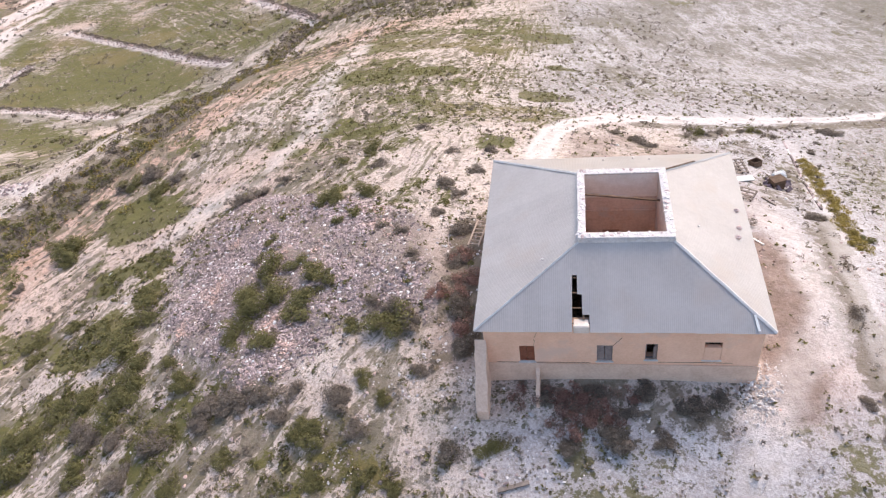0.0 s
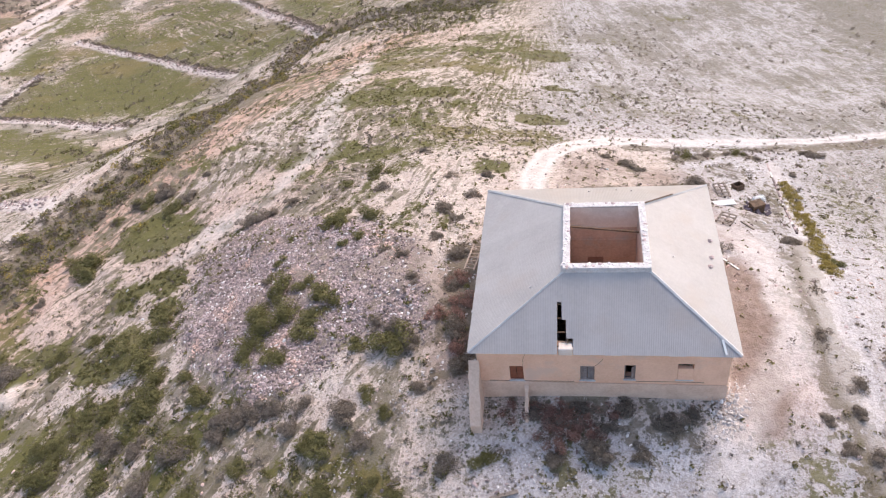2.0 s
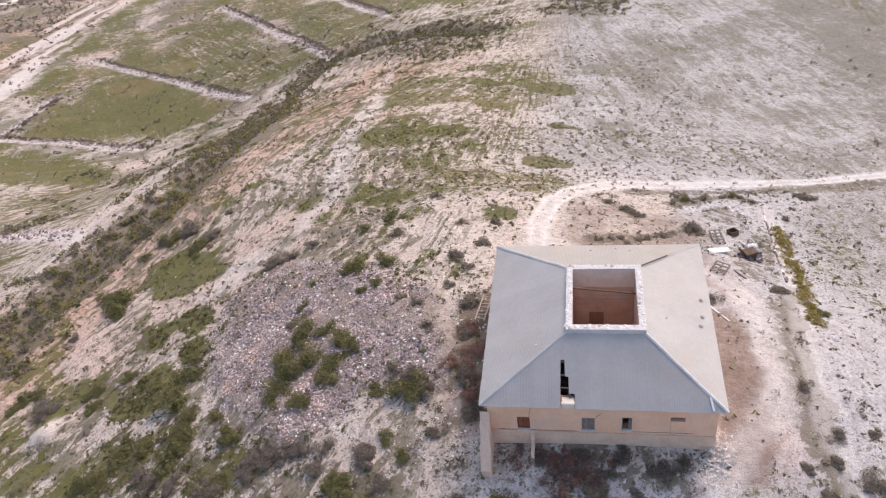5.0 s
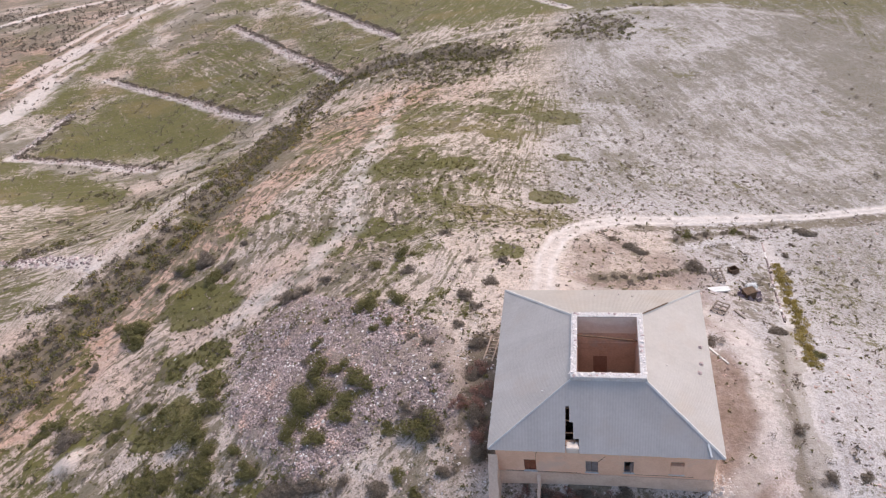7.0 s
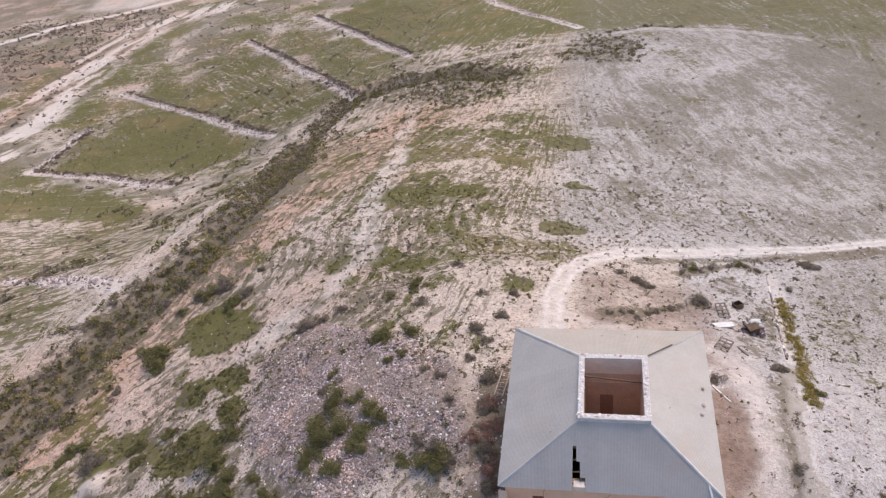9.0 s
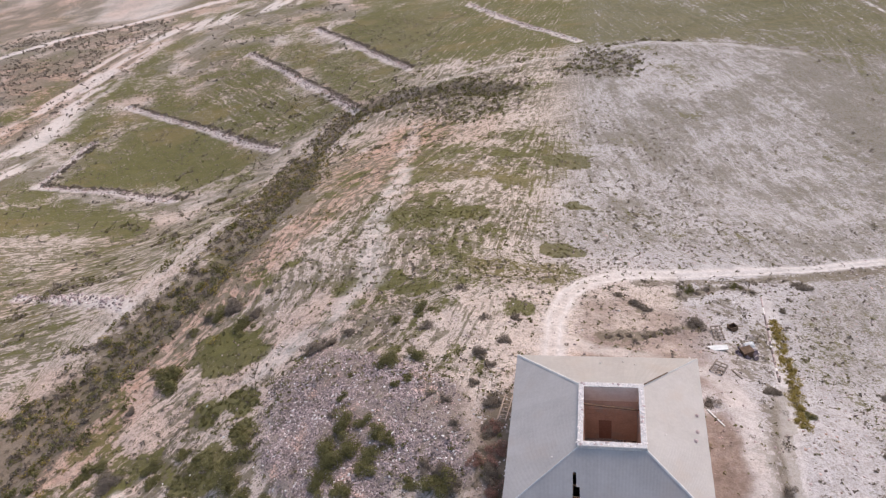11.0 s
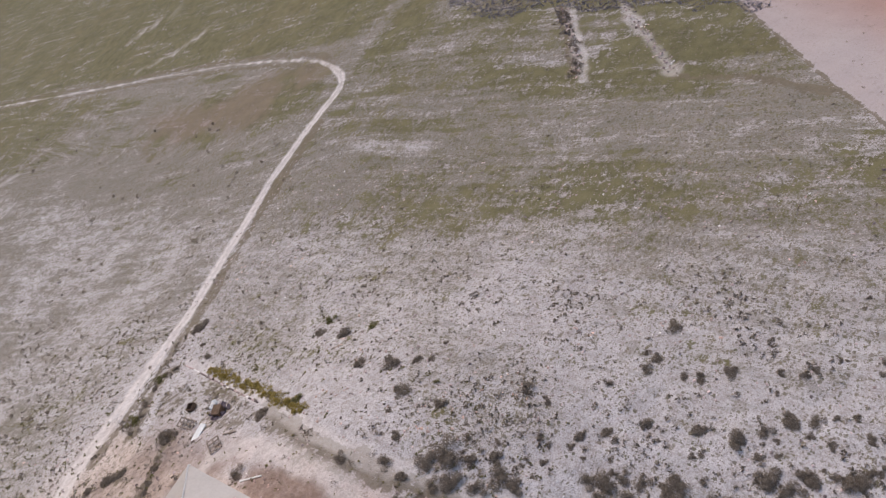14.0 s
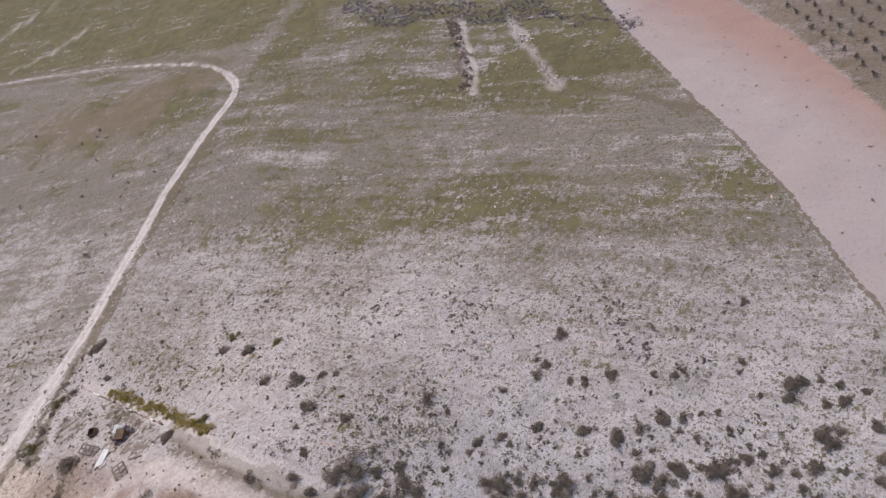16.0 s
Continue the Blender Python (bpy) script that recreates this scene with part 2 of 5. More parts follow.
def masks(x, y):
    """What covers the ground at each place: shares of 0..1 by name."""
    wob = fbm(x, y, 9, 4, 3) - 0.5
    fine = fbm(x, y, 2.2, 3, 11) - 0.5
    m = {}
    field = lambda pts, soft, rough: smooth(-soft, soft, poly_in(pts, x, y) + rough * wob * 2 + rough * fine)
    # grass
    g = 0.10 + 0.36 * smooth(0.52, 0.72, fbm(x, y, 14, 4, 21)) * (1 - 0.6 * smooth(26, 34, x))
    west = smooth(0, -8, x) * smooth(-62, -52, x)
    g = np.where(west > 0.5, 0.07 + 0.50 * smooth(0.50, 0.66, fbm(x, y, 6, 4, 31)), g)
    tuft = np.zeros_like(x)
    for px, py, pr in PATCHES:
        tuft = np.maximum(tuft, 0.92 * smooth(1.35, 0.7, np.hypot((x - px) * 0.85, y - py) / pr + 1.7 * wob + 1.4 * fine))
    g = np.maximum(g, tuft)
    south = smooth(-2.0, -3.5, y + 0.0 * x) * smooth(12, 6, x)
    g = np.maximum(g, south * (0.12 + 0.45 * smooth(0.45, 0.6, fbm(x, y, 4, 3, 35))))
    north = smooth(28, 36, y) * smooth(130, 90, y) * smooth(8, -4, x) * smooth(-34, -24, x)
    g = np.maximum(g, north * (0.26 + 0.44 * smooth(0.42, 0.62, fbm(x, y, 10, 4, 41))))
    for pts, share, soft in ((FIELD_A, 0.82, 5), (FIELD_B, 0.60, 5), (FIELD_C, 0.82, 5), (FIELD_D, 0.68, 4), (RIM_GREEN, 0.62, 6), (FIELD_E, 0.78, 8),
                             (GREEN_STRIP, 0.60, 2.5), (GREEN_EAST, 0.64, 7), (GREEN_EAST_FAR, 0.6, 3), (RUST_FIELD, 0.70, 7)):
        g = np.maximum(g, share * field(pts, soft, soft * 1.3))
    low_west = smooth(-60, -66, x) * smooth(5, 15, y) * smooth(100, 82, y) * smooth(-190, -150, x)
    g = np.maximum(g, low_west * (0.40 + 0.5 * wob))
    far_north = smooth(170, 182, y) * smooth(-120, -60, x)
    g = np.maximum(g, far_north * (0.74 + 0.5 * wob))
    far_east = smooth(66, 74, x) * smooth(60, 50, y) * smooth(-22, -12, y)
    g = np.maximum(g, far_east * (0.40 + 0.30 * smooth(0.4, 0.6, fbm(x, y, 12, 3, 51))))
    g = np.maximum(g, smooth(-64, -72, x) * smooth(80, 100, y) * smooth(-230, -200, x) * (0.45 + 1.4 * (fbm(x, y, 15, 4, 24) - 0.5)))
    g = np.maximum(g, smooth(42, 54, x) * smooth(56, 48, y) * (1 - poly_soft_red(x, y)) * (0.34 + 1.2 * (fbm(x, y * 0.6, 8, 4, 55) - 0.5)))
    bands = smooth(50, 60, x) * smooth(46, 56, y) * smooth(90, 85, x)
    g = np.maximum(g, bands * (0.20 + 1.6 * (fbm(x, y * 0.3, 5, 4, 131) - 0.45)))
    beyond_road = smooth(86, 92, x) * smooth(52, 60, y)
    g = np.maximum(g, beyond_road * (0.76 + 0.5 * wob))
    yard = np.minimum(smooth(15.5, 10.5, np.hypot((x - 14) * 0.9, y - 11)), smooth(13.2, 14.2, x) + smooth(13.5, 15, y))
    # roads and trodden earth
    d = line_far(ROAD, x, y)
    past = smooth(56, 64, y) * smooth(60, 70, x)
    slim = 1 + 0.5 * smooth(40, 70, np.hypot(x, y)) + 2.2 * past
    road = np.maximum(0.50 * smooth(1.55, 0.8, d * slim + 1.3 * fine), 0.9 * smooth(0.40, 0.12, np.abs(d * slim - 0.68) + 0.35 * fine)) * (1 - past * (0.3 + 0.4 * smooth(-0.05, 0.2, fine)))
    loop = smooth(1.5, 0.6, line_far(LOOP, x, y) + 1.2 * fine)
    lane = smooth(1.0, 0.5, line_far(LANE, x, y) + 1.2 * fine)
    mid = smooth(2.0, 0.4, line_far(MID_TRACK, x, y) + 1.6 * fine)
    edge = np.minimum.reduce([line_far(l, x, y) for l, h, _ in BANKS if h > 0.5])
    edge = smooth(2.0, 0.6, edge + 1.6 * wob + 2.0 * fine)
    strip_w = (0.34 - 0.9 * fine) * smooth(2.6, 0.4, line_far(BARE_STRIP, x, y) + 2.5 * wob + 2.0 * fine)
    scree = fbm(x, y * 0.16, 3.2, 4, 111)
    west_way = line_far(WEST_TRACK, x, y)
    away = np.maximum.reduce([0.65 * smooth(16, 5, west_way + 5 * wob) * smooth(0.50, 0.57, scree), 0.16 * smooth(2.5, 1.0, west_way + 4 * fine), 0.8 * smooth(4.0, 2.0, line_far(FAR_ROAD, x, y)), 0.3 * smooth(-3, 3, poly_in(FAR_FIELD, x, y)), *[0.45 * smooth(size * 1.1, size * 0.6, np.hypot(x - px, y - py) + 2 * fine) for px, py, size, _ in MOUNDS]])
    strip_w = np.maximum(strip_w, np.maximum.reduce([(0.14 - 0.5 * fine) * smooth(1.5, 0.4, line_far(l, x, y) + 2 * fine) for l in FAR_TRACKS]))
    m["road"] = np.clip(np.maximum.reduce([strip_w, away, road, 0.42 * loop, 0.4 * lane, 0.2 * mid, 0.75 * edge, 0.32 * smooth(1.2, 0.4, line_far(GULLY_PATH, x, y) + 1.4 * fine), 0.35 * smooth(1.1, 0.3, line_far([(89, 9), (81, 2.8), (75, -2.2)], x, y) + 1.5 * fine), 0.35 * smooth(1.0, 0.3, line_far([(89, 17), (81.5, 12.8), (74.5, 9)], x, y) + 1.5 * fine)]), 0, 1)
    m["rut"] = smooth(0.9, 0.45, d) * 0.7 * smooth(0.15, 0.35, d)
    red = smooth(-0.6, 0.6, poly_in(RED_FIELD, x, y))
    m["red"] = red
    orchard = smooth(-1, 1, poly_in(ORCHARD, x, y))
    rubble = smooth(-1.2, 1.0, poly_in(RUBBLE, x, y) + 4 * wob)
    m["rubble"] = rubble
    o = np.zeros_like(x)
    for pts in ORANGE:
        o = np.maximum(o, 0.85 * field(pts, 4, 5))
    o = np.maximum(o, 0.75 * smooth(7, 3, line_far([(-50, 12), (-46, 30), (-40, 44), (-33, 60)], x, y) + 6 * wob))
    o = np.maximum(o, 0.35 * smooth(0.5, 0.7, fbm(x, y, 20, 3, 61)) * smooth(-10, -18, x))
    o = np.maximum(o, 0.2 * smooth(-0.6, 1.0, poly_in(BROWN_YARD, x, y) + 1.2 * fine))
    o = np.maximum(o, np.clip(yard, 0, 1) * smooth(20.5, 18, x) * (0.12 + 0.16 * smooth(0.36, 0.6, fbm(x, y, 5, 3, 63))))
    slope_west = smooth(-180, -195, x)
    o = np.maximum(o, 0.6 * slope_west * smooth(0.4, 0.6, fbm(x, y, 24, 3, 65)))
    o = np.where(red > 0.5, smooth(3, 13, line_far(RED_EDGE, x, y) + 0.22 * (x - 75)), o)
    m["orange"] = o
    # strip by the west wall: russet soil with the house's shade painted in
    west_shade = 0.6 * smooth(0.8, -0.6, np.abs(x + 1.9) - 1.3 + 1.5 * fine) * smooth(14, 12, y) * smooth(0, 2, y)
    north_yard = smooth(15, 18, y) * smooth(34, 29, y) * smooth(3.5, 5.5, x) * smooth(19, 16, x)
    m["russet"] = np.maximum.reduce([west_shade, north_yard * (0.42 + 1.2 * fine), 1.0 * smooth(-0.6, 0.6, poly_in(BROWN_YARD, x, y) + 1.6 * fine), 0.8 * field(RUST_FIELD, 5, 6) * smooth(0.35, 0.6, fbm(x, y, 9, 3, 67)), 0.6 * orchard])
    b = smooth(10, 3.0, line_far(GULLY, x, y) + 9 * (fbm(x, y, 16, 3, 121) - 0.5) + 6 * wob + 4 * fine) * 0.9
    b = np.maximum(b, 0.75 * smooth(17, 6, west_way + 5 * wob) * smooth(0.48, 0.38, scree))
    b = np.maximum(b, 0.55 * smooth(1.6, 0.4, line_far(RIM, x, y) + 1.2 * fine))
    for pts in BRUSH:
        b = np.maximum(b, (0.6 if pts[0][0] > 50 else 0.52) * smooth(-5, 3, poly_in(pts, x, y) + 8 * wob))
    # bands below the walls: brush, with house shade painted into the same mask
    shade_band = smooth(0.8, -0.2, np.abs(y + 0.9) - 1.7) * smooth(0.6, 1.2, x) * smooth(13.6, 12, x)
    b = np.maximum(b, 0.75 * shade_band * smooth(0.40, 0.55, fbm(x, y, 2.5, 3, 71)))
    side_shade_band = smooth(0.6, -0.3, np.abs(x + 1.4) - 1.6) * smooth(15, 13, y) * smooth(-1, 1, y)
    b = np.maximum(b, 0.7 * side_shade_band)
    corner = smooth(-2, -6, x) * smooth(-46, -36, x) * smooth(3.5, 0.5, y + 0.06 * x)
    b = np.maximum(b, corner * (0.04 + 0.36 * smooth(0.46, 0.6, fbm(x, y, 4, 3, 73))))
    b = np.maximum(b, 0.5 * smooth(-8, -12, x) * smooth(0.60, 0.68, fbm(x, y, 5, 4, 75)))
    b = np.maximum(b, 0.55 * smooth(16, 20, y) * smooth(40, 36, y) * smooth(4, 8, x) * smooth(24, 20, x) * smooth(0.48, 0.6, fbm(x, y, 4, 3, 77)))
    beside = np.array([(px - 1.3, py) for px, py in LANE])
    b = np.maximum(b, 0.62 * smooth(1.6, 0.2, line_far(beside, x, y) + 2.0 * fine + 2 * wob) * smooth(34, 28, y))
    b = np.maximum(b, 0.8 * smooth(0.40, 0.12, line_far(RED_EDGE, x, y) + 0.2 * fine))
    b = np.maximum(b, 0.7 * smooth(1.0, 0.2, np.minimum(line_far([(90.6, 19.5), (82.6, 14.5), (75.2, 10.6)], x, y), line_far([(74.1, -2.5), (73.7, -10.1), (70.4, -18.7)], x, y)) + fine))
    verge = line_far([(px + 1.0, py - 1.9) for px, py in ROAD[5:14]], x, y)
    b = np.maximum(b, 0.72 * smooth(1.6, 0.4, verge + 2.5 * wob + 1.5 * fine))
    b = np.maximum(b, 0.7 * past * smooth(1.0, 0.3, np.abs(d - 1.5) + 1.6 * fine))
    for strip in YARD_BRUSH:
        b = np.maximum(b, 0.8 * smooth(1.5, 0.3, line_far(strip, x, y) + 1.6 * fine + 1.5 * wob))
    b = np.maximum(b, 0.30 * orchard)
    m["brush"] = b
    thin = 0.30 * smooth(0.40, 0.62, fbm(x, y, 16, 4, 101)) + 0.12
    thin = np.maximum(thin, smooth(36, 52, y) * smooth(-2, 12, x) * smooth(62, 52, x) * (0.44 + 0.8 * wob))
    thin = np.maximum(thin, smooth(55, 75, y) * smooth(-18, 0, x) * (0.46 + 0.8 * wob))
    thin = np.maximum(thin, smooth(27, 36, x) * (0.17 + 0.10 * smooth(4, 18, y) + 0.50 * smooth(36, 56, x) + 0.45 * wob))
    thin = np.maximum(thin, smooth(-62, -72, x) * (0.46 + 1.0 * wob))
    thin = np.maximum(thin, smooth(86, 92, x) * 0.75)
    thin = np.maximum(thin, smooth(-4, -10, x) * smooth(-64, -56, x) * (0.16 + 1.0 * wob))
    thin = np.maximum(thin, smooth(-26, -30, x) * smooth(-64, -56, x) * smooth(62, 50, y) * (0.14 + 1.0 * wob))
    thin = np.maximum(thin, smooth(46, 58, x) * smooth(54, 62, y) * (0.66 + 0.8 * wob))
    between = smooth(-62, -70, x) * smooth(-200, -180, x) * smooth(90, 110, y)
    wide = fbm(x, y, 13, 4, 23) - 0.5
    thin = np.maximum(thin * (1 - 0.6 * between), between * (0.62 + 1.2 * wob))
    m["road"] = np.maximum(m["road"], 0.16 * between * smooth(0.0, 0.12, wide + 0.6 * fine) * (1 - smooth(0.35, 0.55, g)))
    thin = np.maximum(thin, smooth(-198, -206, x) * (0.60 + 1.1 * wob))
    thin = np.maximum(thin, smooth(60, 68, x) * (0.76 + 0.7 * wob))
    m["thin"] = np.clip(thin, 0, 1)
    spot = np.maximum.reduce([smooth(1.4, 0.7, np.hypot(x - px, y - py) / pr + 1.6 * wob + 1.4 * fine) for px, py, pr in PALES])
    g, m["brush"], m["thin"] = np.maximum(g * (1 - 0.85 * spot), tuft), m["brush"] * (1 - 0.85 * spot), m["thin"] * (1 - 0.6 * spot)
    bare = np.clip(np.maximum.reduce([m["road"], red, np.clip(yard, 0, 1) * 0.6, 0.5 * rubble, 0.55 * smooth(-1, 2, poly_in(PALE_PATCH, x, y) + 3 * wob)]), 0, 1)
    m["grass"] = np.clip(g * (1 - bare), 0, 1)
    m["bare"] = np.clip(bare - 0.5 * strip_w, 0, 1)
    m["thin"] = m["thin"] * (1 - 0.9 * bare)
    # furrows: metres across and along the lie of the ploughing
    plateau = smooth(40, 50, y) * smooth(-4, 6, x) * smooth(70, 60, x)
    f = np.maximum.reduce([low_west, field(FIELD_B, 6, 4), 0.45 * field(FIELD_A, 6, 4), 0.5 * field(FIELD_C, 6, 4), 0.8 * field(GREEN_STRIP, 3, 3), 0.9 * north, 0.8 * field(FIELD_D, 6, 4),
                           0.65 * plateau, np.maximum(0.75 * smooth(46, 62, x), 0.4 * smooth(24, 30, x)) * (1 - red), 0.95 * west])
    m["furrow"] = np.clip(f * (1 - 0.6 * spot), 0, 1)
    strip = field(GREEN_STRIP, 3, 3)
    fb = np.maximum.reduce([field(FIELD_B, 6, 4), field(FIELD_D, 6, 4), field(FIELD_A, 6, 4)])
    turn = 1.62 + 0.16 * plateau - (0.62 - 0.45 * smooth(18, 46, y)) * west + (0.42 - 1.45) * strip * (x > -62) + (0.03 - 1.62) * smooth(-60, -66, x) * (1 - fb) + (-0.83 - 1.62) * fb
    m["across"] = -np.sin(turn) * (x + 30) + np.cos(turn) * (y - 20) + 1.5 * wob
    m["along"] = np.cos(turn) * (x + 30) + np.sin(turn) * (y - 20)
    cool = np.maximum.reduce([smooth(30, 44, y) * smooth(-6, 6, x), smooth(16, 30, x), smooth(13, 16, x), smooth(-1, -3, y) * smooth(-2, 3, x)])
    m["cool"] = np.clip(cool, 0, 1)
    return m


# ---- materials ----
def material(name, rough=0.9):
    mat = bpy.data.materials.new(name)
    mat.use_nodes = True
    nt = mat.node_tree
    b = nt.nodes["Principled BSDF"]
    b.inputs["Roughness"].default_value = rough
    b.inputs["Specular IOR Level"].default_value = 0.25
    return mat, nt, b


class Net:
    """Short hands for building node trees."""

    def __init__(self, nt, coords="Object"):
        self.nt = nt
        self.co = nt.nodes.new("ShaderNodeTexCoord").outputs[coords]

    def noise(self, scale, detail=4.0, rough=0.6, co=None):
        n = self.nt.nodes.new("ShaderNodeTexNoise")
        n.inputs["Scale"].default_value, n.inputs["Detail"].default_value, n.inputs["Roughness"].default_value = scale, detail, rough
        self.nt.links.new(co or self.co, n.inputs["Vector"])
        return n.outputs["Fac"]

    def voronoi(self, scale, out="Distance", feature="F1"):
        n = self.nt.nodes.new("ShaderNodeTexVoronoi")
        n.feature = feature
        n.inputs["Scale"].default_value = scale
        self.nt.links.new(self.co, n.inputs["Vector"])
        return n.outputs[out]

    def math(self, op, a, b=0.0, clamp=False):
        n = self.nt.nodes.new("ShaderNodeMath")
        n.operation, n.use_clamp = op, clamp
        for k, v in enumerate((a, b)):
            if isinstance(v, (int, float)):
                n.inputs[k].default_value = v
            else:
                self.nt.links.new(v, n.inputs[k])
        return n.outputs[0]

    def ramp(self, v, low, high, to0=0.0, to1=1.0):
        n = self.nt.nodes.new("ShaderNodeMapRange")
        n.interpolation_type = "SMOOTHSTEP"
        for k, x in zip(("From Min", "From Max", "To Min", "To Max"), (low, high, to0, to1)):
            n.inputs[k].default_value = x
        self.nt.links.new(v, n.inputs["Value"])
        return n.outputs[0]

    def mix(self, fac, a, b, kind="MIX"):
        n = self.nt.nodes.new("ShaderNodeMix")
        n.data_type, n.blend_type = "RGBA", kind
        for k, v in ((0, fac), (6, a), (7, b)):
            if isinstance(v, (int, float)):
                n.inputs[k].default_value = v
            elif isinstance(v, tuple):
                n.inputs[k].default_value = (*v, 1)
            else:
                self.nt.links.new(v, n.inputs[k])
        return n.outputs[2]

    def attr(self, name):
        n = self.nt.nodes.new("ShaderNodeAttribute")
        n.attribute_name = name
        return n

    def bump(self, height, strength, distance, bsdf):
        n = self.nt.nodes.new("ShaderNodeBump")
        n.inputs["Strength"].default_value, n.inputs["Distance"].default_value = strength, distance
        self.nt.links.new(height, n.inputs["Height"])
        self.nt.links.new(n.outputs[0], bsdf.inputs["Normal"])

    def random(self):
        return self.nt.nodes.new("ShaderNodeObjectInfo").outputs["Random"]

    def island(self):
        return self.nt.nodes.new("ShaderNodeNewGeometry").outputs["Random Per Island"]


def mottled(name, dark, light, scale, rough=0.9, bump=0.3, fine=6.0, vary=0.0, per="", stain=None, metal=0.0, coords="Object", flecks=0.0):
    """A surface of two tones at two scales, with relief; vary: how far pieces differ."""
    mat, nt, b = material(name, rough)
    n = Net(nt, coords)
    big, small = n.noise(scale, 5), n.noise(scale * fine, 4)
    f = n.math("ADD", n.math("MULTIPLY", n.ramp(big, 0.3, 0.7), 0.6), n.math("MULTIPLY", n.ramp(small, 0.3, 0.7), 0.4))
    col = n.mix(f, dark, light)
    if stain:
        col = n.mix(n.ramp(n.noise(scale * 0.6, 6), 0.52, 0.68, 0, stain[1]), col, stain[0])
    if vary:
        r = n.random() if per == "object" else n.island()
        tone = n.math("ADD", n.math("MULTIPLY", r, vary), 1 - vary / 2)
        v = nt.nodes.new("ShaderNodeVectorMath")
        v.operation = "SCALE"
        nt.links.new(col, v.inputs[0])
        nt.links.new(tone, v.inputs["Scale"])
        col = v.outputs[0]
    if flecks:
        col = n.mix(n.math("GREATER_THAN", n.island(), 1 - flecks), col, (0.74, 0.69, 0.65))
    nt.links.new(col, b.inputs["Base Color"])
    b.inputs["Metallic"].default_value = metal
    if bump:
        n.bump(small, bump, 0.03, b)
    return mat


def ground_material():
    mat, nt, b = material("stony_earth", 0.95)
    n = Net(nt)
    cov, extra, more = n.attr("cover"), n.attr("extra"), n.attr("more")
    sep = []
    for a in (cov, extra):
        s = nt.nodes.new("ShaderNodeSeparateColor")
        nt.links.new(a.outputs["Color"], s.inputs[0])
        sep.append(s.outputs)
    grass, orange, brush = sep[0]
    road, thin, rubble = sep[1]
    grass_a = grass
    s3 = nt.nodes.new("ShaderNodeSeparateColor")
    nt.links.new(more.outputs["Color"], s3.inputs[0])
    furrow, red, bare = s3.outputs
    across, along = n.attr("across").outputs["Fac"], n.attr("along").outputs["Fac"]
    lay = nt.nodes.new("ShaderNodeCombineXYZ")
    nt.links.new(across, lay.inputs[0])
    nt.links.new(n.math("MULTIPLY", along, 0.10), lay.inputs[1])
    streak = n.math("SUBTRACT", n.noise(0.55, 6, 0.68, lay.outputs[0]), 0.5)
    streak = n.math("MULTIPLY", streak, furrow)
    cool = cov.outputs["Alpha"]
    n_big, n_mid, n_small, n_fine = n.noise(0.08, 5), n.noise(0.45, 6, 0.65), n.noise(1.6, 6, 0.7), n.noise(7.0, 4, 0.7)
    pale = n.mix(n.ramp(n_mid, 0.32, 0.68), (0.56, 0.435, 0.36), (0.73, 0.60, 0.515))
    pale = n.mix(cool, pale, n.mix(n.ramp(n_mid, 0.32, 0.68), (0.432, 0.39, 0.382), (0.592, 0.546, 0.54)))
    pale = n.mix(n.ramp(n_small, 0.42, 0.54), n.mix(0.34, pale, (0.30, 0.235, 0.20)), pale)
    pale = n.mix(n.ramp(n_fine, 0.42, 0.50, 0.42, 0.0), pale, (0.24, 0.19, 0.165))
    pale = n.mix(n.ramp(n_fine, 0.56, 0.64, 0.0, 0.45), pale, (0.74, 0.68, 0.64))
    earth = n.mix(n.ramp(n_small, 0.35, 0.65), (0.40, 0.205, 0.13), (0.66, 0.40, 0.285))
    o = n.math("MULTIPLY", orange, n.ramp(n_mid, 0.25, 0.6, 0.35, 1.0), True)
    col = n.mix(o, pale, earth)
    # russet soil; also colours the shade painted beside the west wall
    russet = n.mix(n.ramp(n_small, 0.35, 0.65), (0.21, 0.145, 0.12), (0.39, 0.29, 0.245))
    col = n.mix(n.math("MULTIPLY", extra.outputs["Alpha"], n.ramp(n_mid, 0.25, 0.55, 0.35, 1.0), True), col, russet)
    redsoil = n.mix(n.math("ADD", orange, n.math("MULTIPLY", n.math("SUBTRACT", n_big, 0.5), 0.7), True), (0.44, 0.375, 0.36), (0.39, 0.245, 0.205))
    redsoil = n.mix(n.ramp(n_fine, 0.3, 0.7, 0.0, 0.3), redsoil, (0.36, 0.26, 0.23))
    col = n.mix(red, col, redsoil)
    stones = n.mix(n.ramp(n.voronoi(7.0), 0.1, 0.5), (0.40, 0.30, 0.26), (0.19, 0.14, 0.12))
    col = n.mix(n.math("MULTIPLY", rubble, 0.7), col, stones)
    # thin dry cover that breaks into small clumps
    t = n.math("ADD", thin, n.math("MULTIPLY", n.math("SUBTRACT", n_small, 0.5), 1.7))
    t = n.math("ADD", t, n.math("MULTIPLY", n.math("SUBTRACT", n_fine, 0.5), n.math("ADD", 0.9, n.math("MULTIPLY", cool, 1.0))))
    t = n.math("ADD", t, n.math("MULTIPLY", n.math("SUBTRACT", n_mid, 0.5), n.math("ADD", n.math("SUBTRACT", 1.3, n.math("MULTIPLY", cool, 0.9)), n.math("MULTIPLY", furrow, 1.0))))
    t = n.math("ADD", t, n.math("MULTIPLY", streak, 2.4))
    tcol = n.mix(n.ramp(n_mid, 0.35, 0.65), (0.125, 0.108, 0.062), (0.225, 0.185, 0.150))
    tcol = n.mix(n.math("MULTIPLY", cool, 0.5), tcol, (0.21, 0.18, 0.155))
